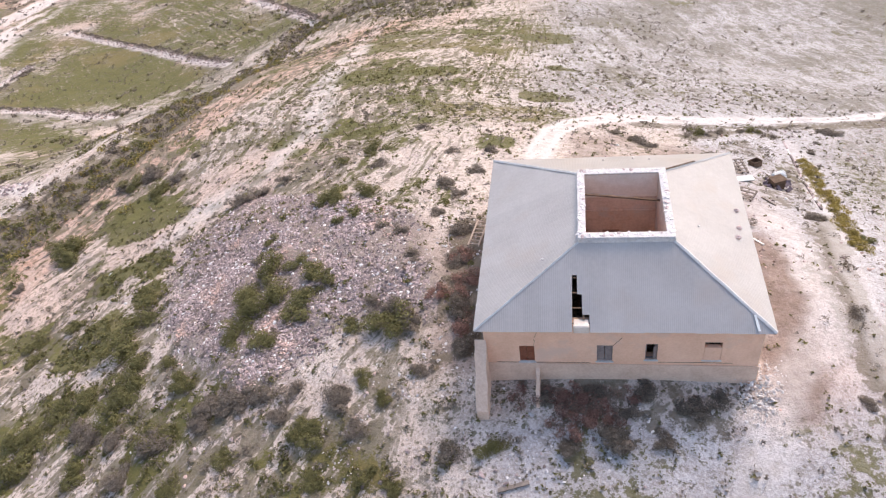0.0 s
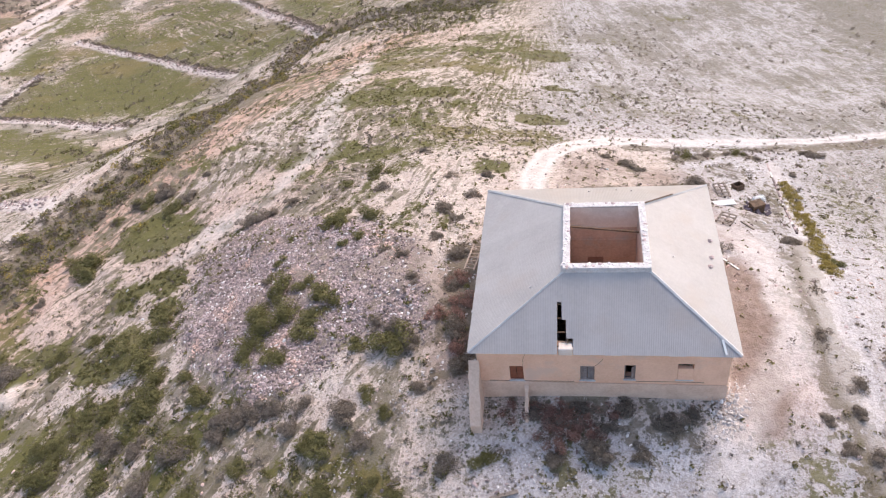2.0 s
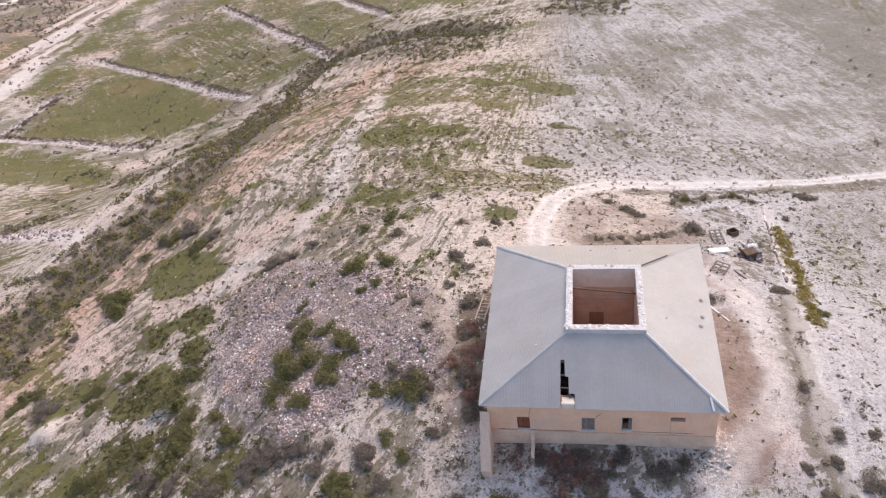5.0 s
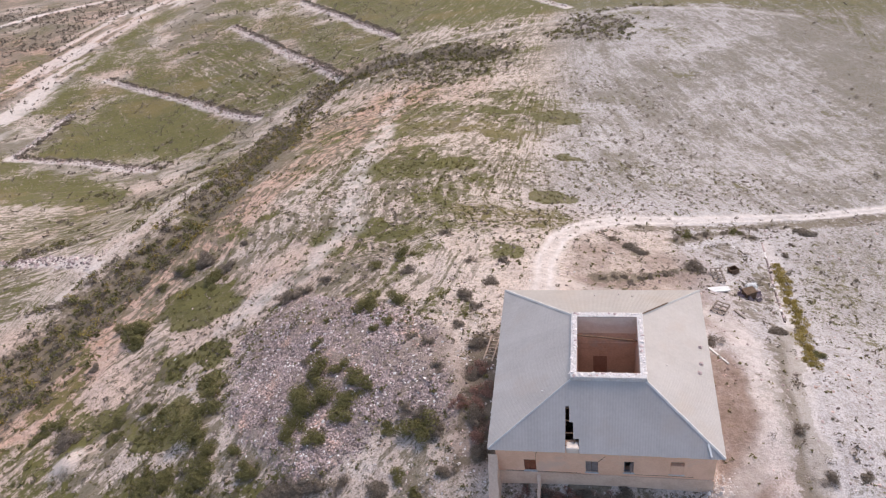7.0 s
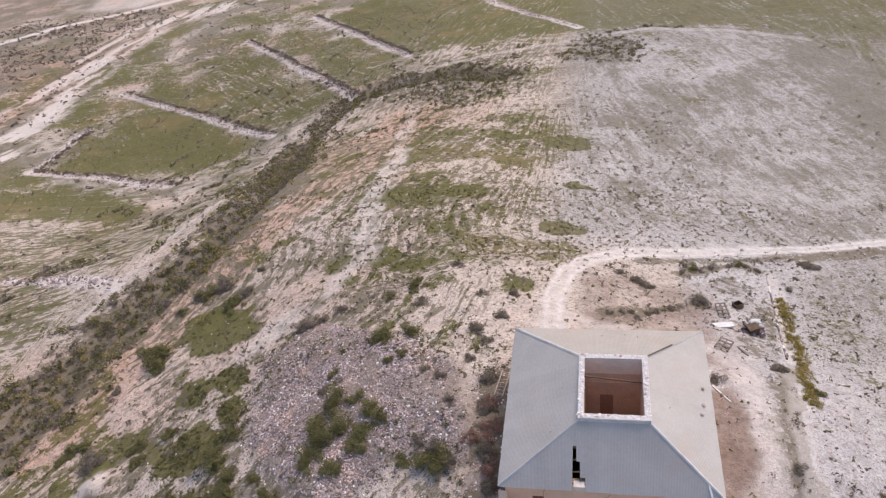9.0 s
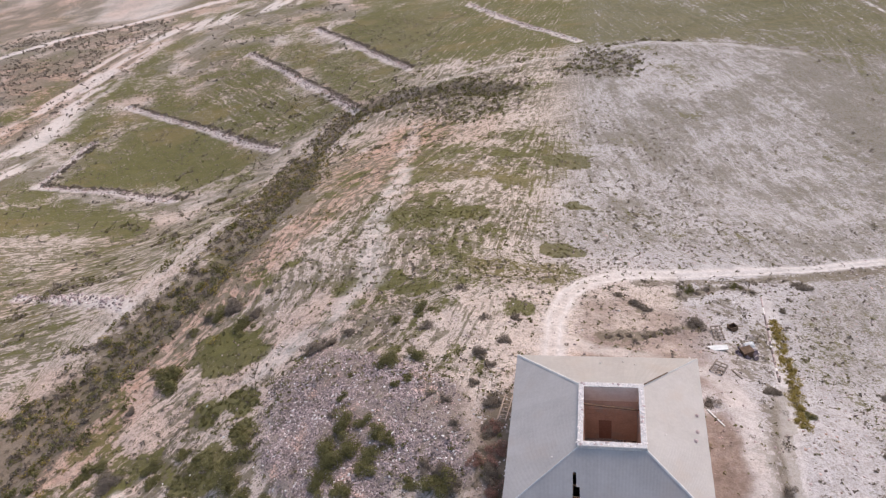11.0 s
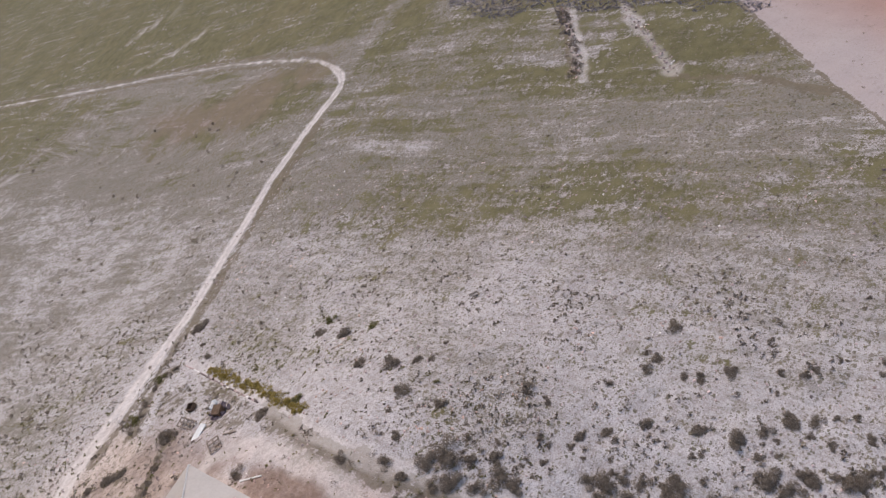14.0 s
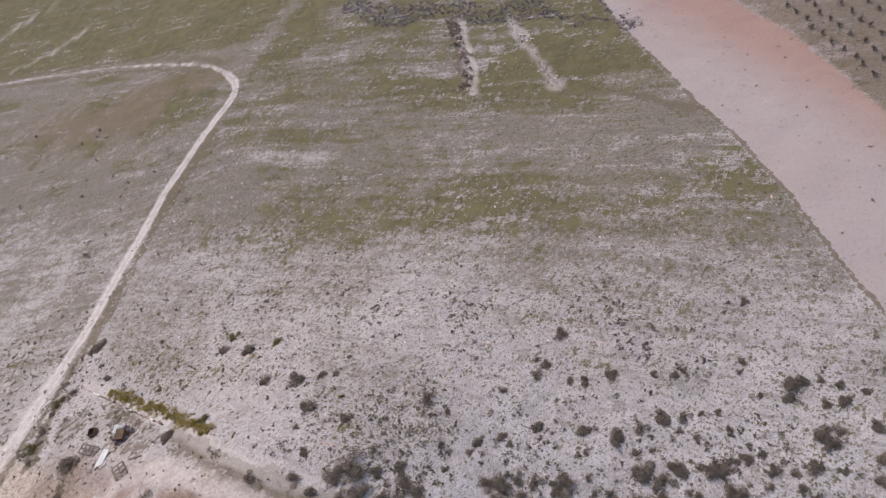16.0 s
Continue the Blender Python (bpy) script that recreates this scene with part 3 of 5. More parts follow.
    col = n.mix(n.ramp(t, 0.46, 0.58, 0.0, 0.85), col, tcol)
    # rows of low tufts along the lie of the slope
    rows = nt.nodes.new("ShaderNodeCombineXYZ")
    nt.links.new(across, rows.inputs[0])
    nt.links.new(n.math("MULTIPLY", along, 0.30), rows.inputs[1])
    dash = n.math("ADD", n.math("SUBTRACT", n.noise(1.2, 3.0, 0.55, rows.outputs[0]), 0.5), n.math("MULTIPLY", n.math("SUBTRACT", n_mid, 0.5), 0.30))
    dash = n.math("ADD", dash, n.math("MULTIPLY", n.math("SUBTRACT", n.math("MINIMUM", thin, 0.5), 0.36), 0.25))
    dash = n.math("ADD", dash, n.math("SUBTRACT", 0.025, n.math("MULTIPLY", cool, 0.045)))
    dash = n.math("MULTIPLY", n.ramp(dash, 0.015, 0.06), n.math("MULTIPLY", furrow, n.math("SUBTRACT", 1.0, bare, True)))
    col = n.mix(n.math("MULTIPLY", dash, 0.85), col, n.mix(n.ramp(n_small, 0.35, 0.65), (0.115, 0.098, 0.048), n.mix(cool, (0.235, 0.185, 0.135), (0.30, 0.27, 0.25))))
    # dry specks and little plants
    keep = n.math("SUBTRACT", 1.0, n.math("MULTIPLY", bare, 0.85), True)
    speck = n.math("MULTIPLY", n.ramp(n.noise(2.6, 5, 0.75), 0.555, 0.60), keep)
    speck = n.math("MULTIPLY", speck, n.ramp(n.noise(0.22, 4), 0.35, 0.62, 0.3, 0.95))
    col = n.mix(speck, col, n.mix(n_fine, (0.13, 0.105, 0.065), (0.24, 0.20, 0.13)))
    # little round clumps
    for size, wide, most in ((2.7, 0.30, 0.40), (5.2, 0.34, 0.55)):
        cells = nt.nodes.new("ShaderNodeTexVoronoi")
        cells.inputs["Scale"].default_value = size
        nt.links.new(n.co, cells.inputs["Vector"])
        pick = nt.nodes.new("ShaderNodeSeparateColor")
        nt.links.new(cells.outputs["Color"], pick.inputs[0])
        share = n.math("ADD", n.math("MULTIPLY", thin, most), n.math("MULTIPLY", n.math("SUBTRACT", n_mid, 0.5), 0.9))
        share = n.math("ADD", share, n.math("MULTIPLY", grass_a, 0.25))
        chosen = n.math("LESS_THAN", pick.outputs[0], n.math("ADD", share, 0.06))
        reach = n.math("ADD", n.math("MULTIPLY", pick.outputs[1], 0.25), wide - 0.08)
        near = n.math("LESS_THAN", n.math("ADD", cells.outputs["Distance"], n.math("MULTIPLY", n.math("SUBTRACT", n_fine, 0.5), 0.9)), reach)
        dot = n.math("MULTIPLY", n.math("MULTIPLY", chosen, near), n.math("MULTIPLY", keep, 0.8))
        col = n.mix(dot, col, n.mix(pick.outputs[2], (0.105, 0.092, 0.045), (0.215, 0.175, 0.135)))
    # furrows leave bare lines in the green
    wave = n.math("SINE", n.math("MULTIPLY", across, 3.6))
    lines = n.math("MULTIPLY", n.math("MULTIPLY", wave, furrow), 0.07)
    g = n.math("ADD", grass_a, n.math("MULTIPLY", n.math("SUBTRACT", n_small, 0.5), 1.9))
    g = n.math("ADD", g, n.math("MULTIPLY", n.math("SUBTRACT", n_fine, 0.5), 1.1))
    g = n.math("ADD", g, n.math("MULTIPLY", n.math("SUBTRACT", n_mid, 0.5), 1.3))
    g = n.math("ADD", n.math("ADD", g, lines), n.math("MULTIPLY", streak, 2.0))
    g = n.math("MULTIPLY", n.ramp(g, 0.44, 0.60), n.math("SUBTRACT", 1.0, n.math("MULTIPLY", bare, 0.9), True))
    green = n.mix(n.ramp(n_mid, 0.3, 0.7), (0.092, 0.084, 0.022), (0.148, 0.130, 0.036))
    green = n.mix(n.ramp(n.noise(0.05, 3), 0.50, 0.66, 0.0, 0.7), green, (0.22, 0.155, 0.06))
    green = n.mix(n.ramp(n_fine, 0.46, 0.56, 0.0, 0.55), green, (0.085, 0.08, 0.025))
    green = n.mix(n.math("MULTIPLY", cool, 0.75), green, n.mix(n.ramp(n_mid, 0.3, 0.7), (0.105, 0.092, 0.045), (0.175, 0.150, 0.080)))
    col = n.mix(n.math("MULTIPLY", g, 0.92), col, green)
    col = n.mix(n.math("MULTIPLY", extra.outputs["Alpha"], n.ramp(n_mid, 0.3, 0.6, 0.35, 0.65), True), col, n.mix(n_small, (0.17, 0.115, 0.088), (0.30, 0.22, 0.178)))
    # brush tone, which also darkens the painted shade bands by the house
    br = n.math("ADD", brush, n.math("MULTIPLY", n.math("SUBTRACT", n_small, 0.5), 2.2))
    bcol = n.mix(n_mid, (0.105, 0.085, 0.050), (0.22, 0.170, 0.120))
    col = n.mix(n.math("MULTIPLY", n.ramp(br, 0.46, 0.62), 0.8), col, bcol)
    dust = n.mix(n.ramp(n_small, 0.3, 0.7), (0.58, 0.505, 0.46), (0.74, 0.67, 0.63))
    col = n.mix(n.math("MULTIPLY", road, n.ramp(n_mid, 0.2, 0.55, 0.65, 1.0), True), col, dust)
    nt.links.new(col, b.inputs["Base Color"])
    h = n.math("ADD", n.math("MULTIPLY", n_small, 0.6), n.math("MULTIPLY", n_fine, 0.4))
    n.bump(h, 1.0, 0.16, b)
    return mat


M_GROUND = ground_material()
M_PLASTER = mottled("peach_plaster", (0.78, 0.47, 0.315), (0.92, 0.60, 0.43), 0.9, 0.9, 0.3, 9, stain=((0.74, 0.52, 0.41), 0.7))
M_PLINTH = mottled("stained_plinth", (0.66, 0.44, 0.32), (0.82, 0.60, 0.465), 1.2, 0.9, 0.4, 8)
M_INNER = mottled("brown_plaster", (0.54, 0.36, 0.275), (0.72, 0.53, 0.42), 0.8, 0.9, 0.3, 8, stain=((0.52, 0.46, 0.43), 0.7))
M_STONE = mottled("broken_limestone", (0.46, 0.40, 0.37), (0.74, 0.68, 0.65), 2.5, 0.95, 0.5, 5, vary=0.6)
M_RUBBLE = mottled("rubble_stone", (0.235, 0.175, 0.165), (0.50, 0.385, 0.36), 0.35, 0.95, 0.4, 12, vary=1.2, stain=((0.60, 0.39, 0.30), 0.85), flecks=0.06)
M_LIME = mottled("limewashed_infill", (0.70, 0.56, 0.46), (0.84, 0.72, 0.63), 1.6, 0.9, 0.3, 6)
M_MORTAR = mottled("whitewashed_masonry", (0.50, 0.44, 0.41), (0.74, 0.69, 0.66), 2.0, 0.95, 0.5, 5)
M_TIN = mottled("weathered_galvanised_iron", (0.44, 0.385, 0.352), (0.52, 0.462, 0.425), 0.5, 0.38, 0.0, 10, vary=0.05, per="object", stain=((0.47, 0.38, 0.32), 0.45), metal=0.28)
M_CAP = mottled("ridge_capping_iron", (0.50, 0.47, 0.45), (0.66, 0.63, 0.61), 1.5, 0.5, 0.0, 6)
M_TIMBER = mottled("old_timber", (0.09, 0.055, 0.035), (0.20, 0.13, 0.085), 3, 0.85, 0.3, 6)
M_REDWOOD = mottled("red_brown_shutter_paint", (0.20, 0.065, 0.035), (0.32, 0.12, 0.07), 4, 0.7, 0.2, 5)
M_DOOR = mottled("faded_door_paint", (0.30, 0.165, 0.13), (0.42, 0.26, 0.21), 3, 0.8, 0.2, 5)
M_GREYWOOD = mottled("grey_shutter_wood", (0.20, 0.16, 0.15), (0.33, 0.27, 0.25), 4, 0.8, 0.2, 5)
M_DIRT = mottled("trodden_dirt_floor", (0.26, 0.15, 0.115), (0.42, 0.27, 0.21), 1.2, 0.95, 0.4, 6)
M_WHITE = mottled("chalky_white_board", (0.62, 0.60, 0.57), (0.78, 0.76, 0.73), 3, 0.7, 0.1, 5)
M_PALLET = mottled("grey_pallet_wood", (0.17, 0.13, 0.105), (0.32, 0.26, 0.215), 4, 0.85, 0.2, 6, vary=0.3, per="object")
M_LADDER = mottled("sun_bleached_ladder_wood", (0.36, 0.26, 0.20), (0.54, 0.42, 0.34), 4, 0.85, 0.2, 6)
M_JUNK = mottled("dark_scrap", (0.09, 0.075, 0.09), (0.26, 0.19, 0.20), 2.5, 0.75, 0.3, 5, vary=0.6)


def leaf_material(name, a, b):
    mat = mottled(name, a, b, 1.5, 0.8, 0.0, 5, vary=0.6)
    nt = mat.node_tree
    bsdf, out = nt.nodes["Principled BSDF"], nt.nodes["Material Output"]
    thin, both = nt.nodes.new("ShaderNodeBsdfTranslucent"), nt.nodes.new("ShaderNodeMixShader")
    nt.links.new(bsdf.inputs["Base Color"].links[0].from_socket, thin.inputs["Color"])
    both.inputs[0].default_value = 0.4
    nt.links.new(bsdf.outputs[0], both.inputs[1])
    nt.links.new(thin.outputs[0], both.inputs[2])
    nt.links.new(both.outputs[0], out.inputs["Surface"])
    return mat


M_GREEN = leaf_material("olive_green_foliage", (0.128, 0.116, 0.046), (0.255, 0.226, 0.094))
M_DARK = leaf_material("grey_brown_foliage", (0.165, 0.133, 0.105), (0.325, 0.264, 0.210))
M_RUST = leaf_material("red_brown_dead_brush", (0.225, 0.118, 0.090), (0.41, 0.25, 0.20))
M_HEATH = leaf_material("purple_grey_heath", (0.185, 0.165, 0.185), (0.33, 0.295, 0.325))
M_YELLOW = leaf_material("yellow_flowering_broom", (0.23, 0.175, 0.045), (0.42, 0.32, 0.10))
M_TUFT = leaf_material("dry_grass_tufts", (0.14, 0.118, 0.055), (0.27, 0.235, 0.11))
M_TWIG = mottled("grey_twigs", (0.10, 0.075, 0.055), (0.22, 0.17, 0.13), 5, 0.9, 0.0)


# ---- building blocks ----
def box(bm, x0, y0, z0, x1, y1, z1):
    vs = [bm.verts.new((x, y, z)) for z in (z0, z1) for x, y in ((x0, y0), (x1, y0), (x1, y1), (x0, y1))]
    for f in ((3, 2, 1, 0), (4, 5, 6, 7), (0, 1, 5, 4), (1, 2, 6, 5), (2, 3, 7, 6), (3, 0, 4, 7)):
        bm.faces.new([vs[k] for k in f])
    return vs


def bar(bm, a, b, wide, thick, up=(0, 0, 1)):
    """A squared bar from a to b."""
    a, b = Vector(a), Vector(b)
    w = (b - a).normalized()
    side = w.cross(Vector(up)).normalized() * wide / 2
    rise = side.cross(w).normalized() * thick / 2
    vs = [bm.verts.new(p + s * side + r * rise) for p in (a, b) for s, r in ((-1, -1), (1, -1), (1, 1), (-1, 1))]
    for f in ((0, 1, 2, 3), (7, 6, 5, 4), (0, 4, 5, 1), (1, 5, 6, 2), (2, 6, 7, 3), (3, 7, 4, 0)):
        bm.faces.new([vs[k] for k in f])


def mesh_of(name, bm, mat, bevel=0.0, smooth_faces=False):
    if bevel:
        bmesh.ops.bevel(bm, geom=bm.edges[:], offset=bevel, segments=1, affect="EDGES", clamp_overlap=True)
    bmesh.ops.recalc_face_normals(bm, faces=bm.faces[:])
    me = bpy.data.meshes.new(name)
    bm.to_mesh(me)
    bm.free()
    me.materials.append(mat)
    if smooth_faces:
        me.polygons.foreach_set("use_smooth", [True] * len(me.polygons))
    return me


def part(name, bm, mat, parent, label="", bevel=0.0):
    ob = new(name, mesh_of(name, bm, mat, bevel))
    ob.parent = parent
    if label:
        tagged(ob, label)
    return ob


def thing(name, place, label, category, group="", kind=""):
    ob = new(name)
    ob.location = place
    return tagged(ob, label, category, group, kind)


def from_arrays(name, verts, faces, mat):
    me = bpy.data.meshes.new(name)
    me.from_pydata(verts, [], faces)
    me.materials.append(mat)
    return me


# ---- ground ----
def build_ground():
    def lines(steps, grow_low, grow_high):
        mid = np.concatenate([np.arange(a, b, d) for a, b, d in steps])
        low = mid[0] - np.cumsum(1.5 * 1.17 ** np.arange(grow_low))[::-1]
        return np.concatenate([low, mid, mid[-1] + np.cumsum(1.2 * 1.17 ** np.arange(grow_high))])

    gx = lines(((-335, -215, 4.0), (-215, -50, 1.0), (-50, 96, 0.40)), 36, 38)
    gy = lines(((-46, 62, 0.38), (62, 235, 0.80), (235, 420, 4.0)), 38, 36)
    xs, ys = np.meshgrid(gx, gy)
    rows, cols = xs.shape
    x, y = xs.ravel(), ys.ravel()
    m = masks(x, y)
    z = surface_z(x, y, m)
    verts = np.stack([x, y, z], 1)
    k = np.arange(rows * cols).reshape(rows, cols)
    quads = np.stack([k[:-1, :-1], k[:-1, 1:], k[1:, 1:], k[1:, :-1]], -1).reshape(-1, 4)
    me = bpy.data.meshes.new("ground")
    me.vertices.add(rows * cols)
    me.vertices.foreach_set("co", verts.ravel())
    me.loops.add(quads.size)
    me.loops.foreach_set("vertex_index", quads.ravel())
    me.polygons.add(len(quads))
    me.polygons.foreach_set("loop_start", np.arange(0, quads.size, 4))
    me.update(calc_edges=True)
    me.polygons.foreach_set("use_smooth", np.ones(len(quads), bool))
    m["one"] = np.ones_like(x)
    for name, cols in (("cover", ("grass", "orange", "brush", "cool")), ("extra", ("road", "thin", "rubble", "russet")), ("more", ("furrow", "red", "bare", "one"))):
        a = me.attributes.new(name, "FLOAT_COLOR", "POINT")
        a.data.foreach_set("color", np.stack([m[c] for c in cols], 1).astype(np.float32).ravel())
    for name in ("across", "along"):
        a = me.attributes.new(name, "FLOAT", "POINT")
        a.data.foreach_set("value", m[name].astype(np.float32))
    me.materials.append(M_GROUND)
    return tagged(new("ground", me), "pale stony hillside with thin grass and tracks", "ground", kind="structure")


build_ground()


# ---- house ----
EAVE, RING = 3.2, 5.75
X0, X1, Y0, Y1 = 0.0, 13.95, 0.0, 13.8
RX0, RX1, RY0, RY1 = 5.1, 9.6, 3.55, 8.95
PITCH = 0.09
house = thing("house", (0, 0, 0), "derelict peach-plastered house with hipped corrugated iron roof, open at centre", "house")


def front_wall():
    holes = [(2.08, 2.84, 0.42, 1.64), (5.92, 6.68, 0.52, 1.74), (8.25, 8.83, 0.68, 1.88), (10.98, 11.80, 0.72, 2.06)]
    bm = bmesh.new()
    x = 0.35
    for a, b, low, high in holes:
        box(bm, x, 0.35, -3.2, a, 0.85, 3.25)
        box(bm, a, 0.35, -3.2, b, 0.85, low)
        box(bm, a, 0.35, high, b, 0.85, 3.25)
        x = b
    box(bm, x, 0.35, -3.2, 13.6, 0.85, 3.25)
    bmesh.ops.remove_doubles(bm, verts=bm.verts[:], dist=0.0005)
    part("wall", bm, M_PLASTER, house, "peach plastered front wall with four small windows")
    return holes


HOLES = front_wall()
for a in ((0.35, 0.852, 0.85, 13.45), (13.1, 0.852, 13.6, 13.45), (0.852, 12.95, 13.098, 13.45)):
    bm = bmesh.new()
    box(bm, a[0], a[1], -4.0, a[2], a[3], 3.25)
    part("wall", bm, M_PLASTER, house)
bm = bmesh.new()
box(bm, 0.28, 0.27, -3.2, 13.66, 0.348, 0.32)
part("plinth", bm, M_PLINTH, house, "stained grey-brown plaster plinth", 0.02)
bm = bmesh.new()
box(bm, 0.86, 0.86, -1.2, 13.09, 12.94, -0.85)
part("floor", bm, M_DIRT, house)


def shutters(a, b, low, high, mat, label):
    w = part("window", window_frame(a, b, low, high), M_GREYWOOD if mat is not M_REDWOOD else M_REDWOOD, house, label)
    half = (b - a) / 2
    for k in range(2):
        bm = bmesh.new()
        x = a + 0.04 + k * (half - 0.03)
        box(bm, x, 0.46, low + 0.04, x + half - 0.06, 0.50, high - 0.04)
        for s in range(5):
            z = low + 0.12 + s * (high - low - 0.28) / 4
            box(bm, x + 0.05, 0.448, z, x + half - 0.11, 0.46, z + 0.07)
        part("shutter", bm, mat, w)


def window_frame(a, b, low, high):
    bm = bmesh.new()
    t = 0.05
    box(bm, a + 0.002, 0.42, low + 0.002, a + t, 0.52, high - 0.002)
    box(bm, b - t, 0.42, low + 0.002, b - 0.002, 0.52, high - 0.002)
    box(bm, a + t, 0.42, high - t, b - t, 0.52, high - 0.002)
    box(bm, a + t, 0.42, low + 0.002, b - t, 0.52, low + t)
    return bm


shutters(*HOLES[0], M_REDWOOD, "small window with closed red-brown shutters")
shutters(*HOLES[1], M_GREYWOOD, "small window with closed grey wooden shutters")
open_window = part("window", window_frame(*HOLES[2]), M_GREYWOOD, house, "small open window with one grey shutter ajar")
bm = bmesh.new()
bar(bm, (8.80, 0.44, 1.26), (8.62, 0.30, 1.26), 1.0, 0.03, (1, 0, 0))
part("shutter", bm, M_GREYWOOD, open_window)
bm = bmesh.new()
box(bm, 10.985, 0.338, 0.55, 11.795, 0.60, 1.66)
part("window", bm, M_PLASTER, house, "small window walled up and plastered below a dark gap", 0.03)
# whitewash smears and sills below the windows
for a, b, low, high in HOLES:
    bm = bmesh.new()
    box(bm, a - 0.06, 0.30, low - 0.09, b + 0.06, 0.42, low + 0.002)
    part("sill", bm, M_MORTAR, house, bevel=0.02)


def crack(points):
    bm = bmesh.new()
    for p, q in zip(points[:-1], points[1:]):
        bar(bm, (p[0], 0.349, p[1]), (q[0], 0.349, q[1]), 0.012, 0.035, (0, 1, 0))
    part("crack", bm, M_TIMBER, house)


crack([(2.80, 1.62), (2.87, 2.0), (2.84, 2.2), (2.98, 2.6), (3.02, 3.0)])
crack([(6.70, 1.75), (6.85, 1.98), (7.02, 2.2), (7.1, 2.35)])
crack([(0.9, 0.34), (3.1, 0.36), (5.6, 0.38)])
crack([(8.9, 0.50), (10.6, 0.52), (12.4, 0.50)])


# roof slopes: origin, along the eave, up the slope, hip offsets
def slope(corner, along, rise_to, length, hip_a, hip_b, start=None, label=""):
    o, u = Vector(corner), Vector(along)
    v = Vector(rise_to)
    tall = v.length
    v.normalize()
    nrm = u.cross(v).normalized()
    wide, k = 0.80, 0
    rng = random.Random(int(corner[0] * 7 + corner[1] * 13) + 5)
    x = 0.0
    while x < length - 0.02:
        end = min(x + wide + 0.04, length)
        bm = bmesh.new()
        steps = max(2, int(round((end - x) / PITCH * 6)))
        lift = rng.uniform(0.0, 0.003) + (0.003 if k % 2 else 0)
        skew = rng.uniform(-0.012, 0.015)
        prev = None
        for s in range(steps + 1):
            d = x + (end - x) * s / steps
            top = tall * min(1, d / hip_a, (length - d) / hip_b)
            low = -skew - 0.05
            if start:
                low = max(low, start(d))
            h = 0.0030 * math.sin(2 * math.pi * d / PITCH) + lift
            if top - low < 0.02:
                top = low + 0.02
            mid = (low + top) / 2
            sag = -0.015 * math.sin(d * 0.9)
            vs = [bm.verts.new(o + u * d + v * low + nrm * h), bm.verts.new(o + u * d + v * mid + nrm * (h + sag)), bm.verts.new(o + u * d + v * top + nrm * h)]
            if prev:
                for a in (0, 1):
                    bm.faces.new([prev[a], vs[a], vs[a + 1], prev[a + 1]])
            prev = vs
        part("roof_sheet", bm, M_TIN, house)
        x += wide
        k += 1


def torn(d):
    if 4.74 <= d < 4.98:
        return 2.72
    if 4.98 <= d < 5.21:
        return 1.78
    if 5.21 <= d < 5.56:
        return 0.80
    return -1


W, D = X1 - X0, Y1 - Y0
slope((X0, Y0, EAVE), (1, 0, 0), (0, RY0, RING - EAVE), W, RX0, X1 - RX1, torn)
slope((X1, Y1, EAVE), (-1, 0, 0), (0, RY1 - Y1, RING - EAVE), W, X1 - RX1, RX0)
slope((X0, Y1, EAVE), (0, -1, 0), (RX0, 0, RING - EAVE), D, Y1 - RY1, RY0)
slope((X1, Y0, EAVE), (0, 1, 0), (RX1 - X1, 0, RING - EAVE), D, RY0, Y1 - RY1)
for (ax, ay), (bx, by), wide in (((X0, Y0), (RX0, RY0), 0.06), ((X1, Y0), (RX1, RY0), 0.10), ((X1, Y1), (RX1, RY1), 0.07), ((X0, Y1), (RX0, RY1), 0.11)):
    bm = bmesh.new()
    a, b = Vector((ax, ay, EAVE + 0.05)), Vector((bx, by, RING + 0.05))
    w = (b - a).normalized()
    side = w.cross(Vector((0, 0, 1))).normalized() * wide
    prev = None
    for s in range(9):
        p = a.lerp(b, s / 8) + Vector((0, 0, 0.02 * math.sin(s * 2.1)))
        vs = [bm.verts.new(p - side + Vector((0, 0, -0.045))), bm.verts.new(p + Vector((0, 0, 0.025))), bm.verts.new(p + side + Vector((0, 0, -0.045)))]
        if prev:
            for k in (0, 1):
                bm.faces.new([prev[k], vs[k], vs[k + 1], prev[k + 1]])
        prev = vs
    part("hip_cap", bm, M_CAP, house, "bent iron hip capping")
bm = bmesh.new()
bar(bm, (9.66, 9.05, 5.80), (11.5, 11.1, 4.73), 0.10, 0.03)
part("seam", bm, M_TIMBER, house, "open dark rusted seam along the hip")
# a loose strip by the front hip
bm = bmesh.new()
bar(bm, (13.02, 0.62, 3.72), (13.18, 0.02, 3.28), 0.12, 0.02)
part("flashing", bm, M_WHITE, house, "loose white flashing strip")
# battens and rafters under the torn sheet
for y in (0.35, 0.95, 1.55, 2.15, 2.75):
    bm = bmesh.new()
    z = EAVE + y * (RING - EAVE) / RY0 - 0.07
    bar(bm, (4.55 + 0.15 * (y > 2.5), y, z), (6.2, y, z), 0.06, 0.05)
    part("batten", bm, M_TIMBER, house)
for x in (5.28, 6.3):
    bm = bmesh.new()
    bar(bm, (x, 0.5, EAVE + 0.25), (x, RY0 - 0.02, RING - 0.2), 0.08, 0.14)
    part("rafter", bm, M_TIMBER, house)
bm = bmesh.new()
box(bm, 4.78, 0.10, 2.9, 5.55, 0.62, 3.42)
part("wall_top", bm, M_LIME, house, "bare pinkish masonry under the torn roof edge", 0.05)


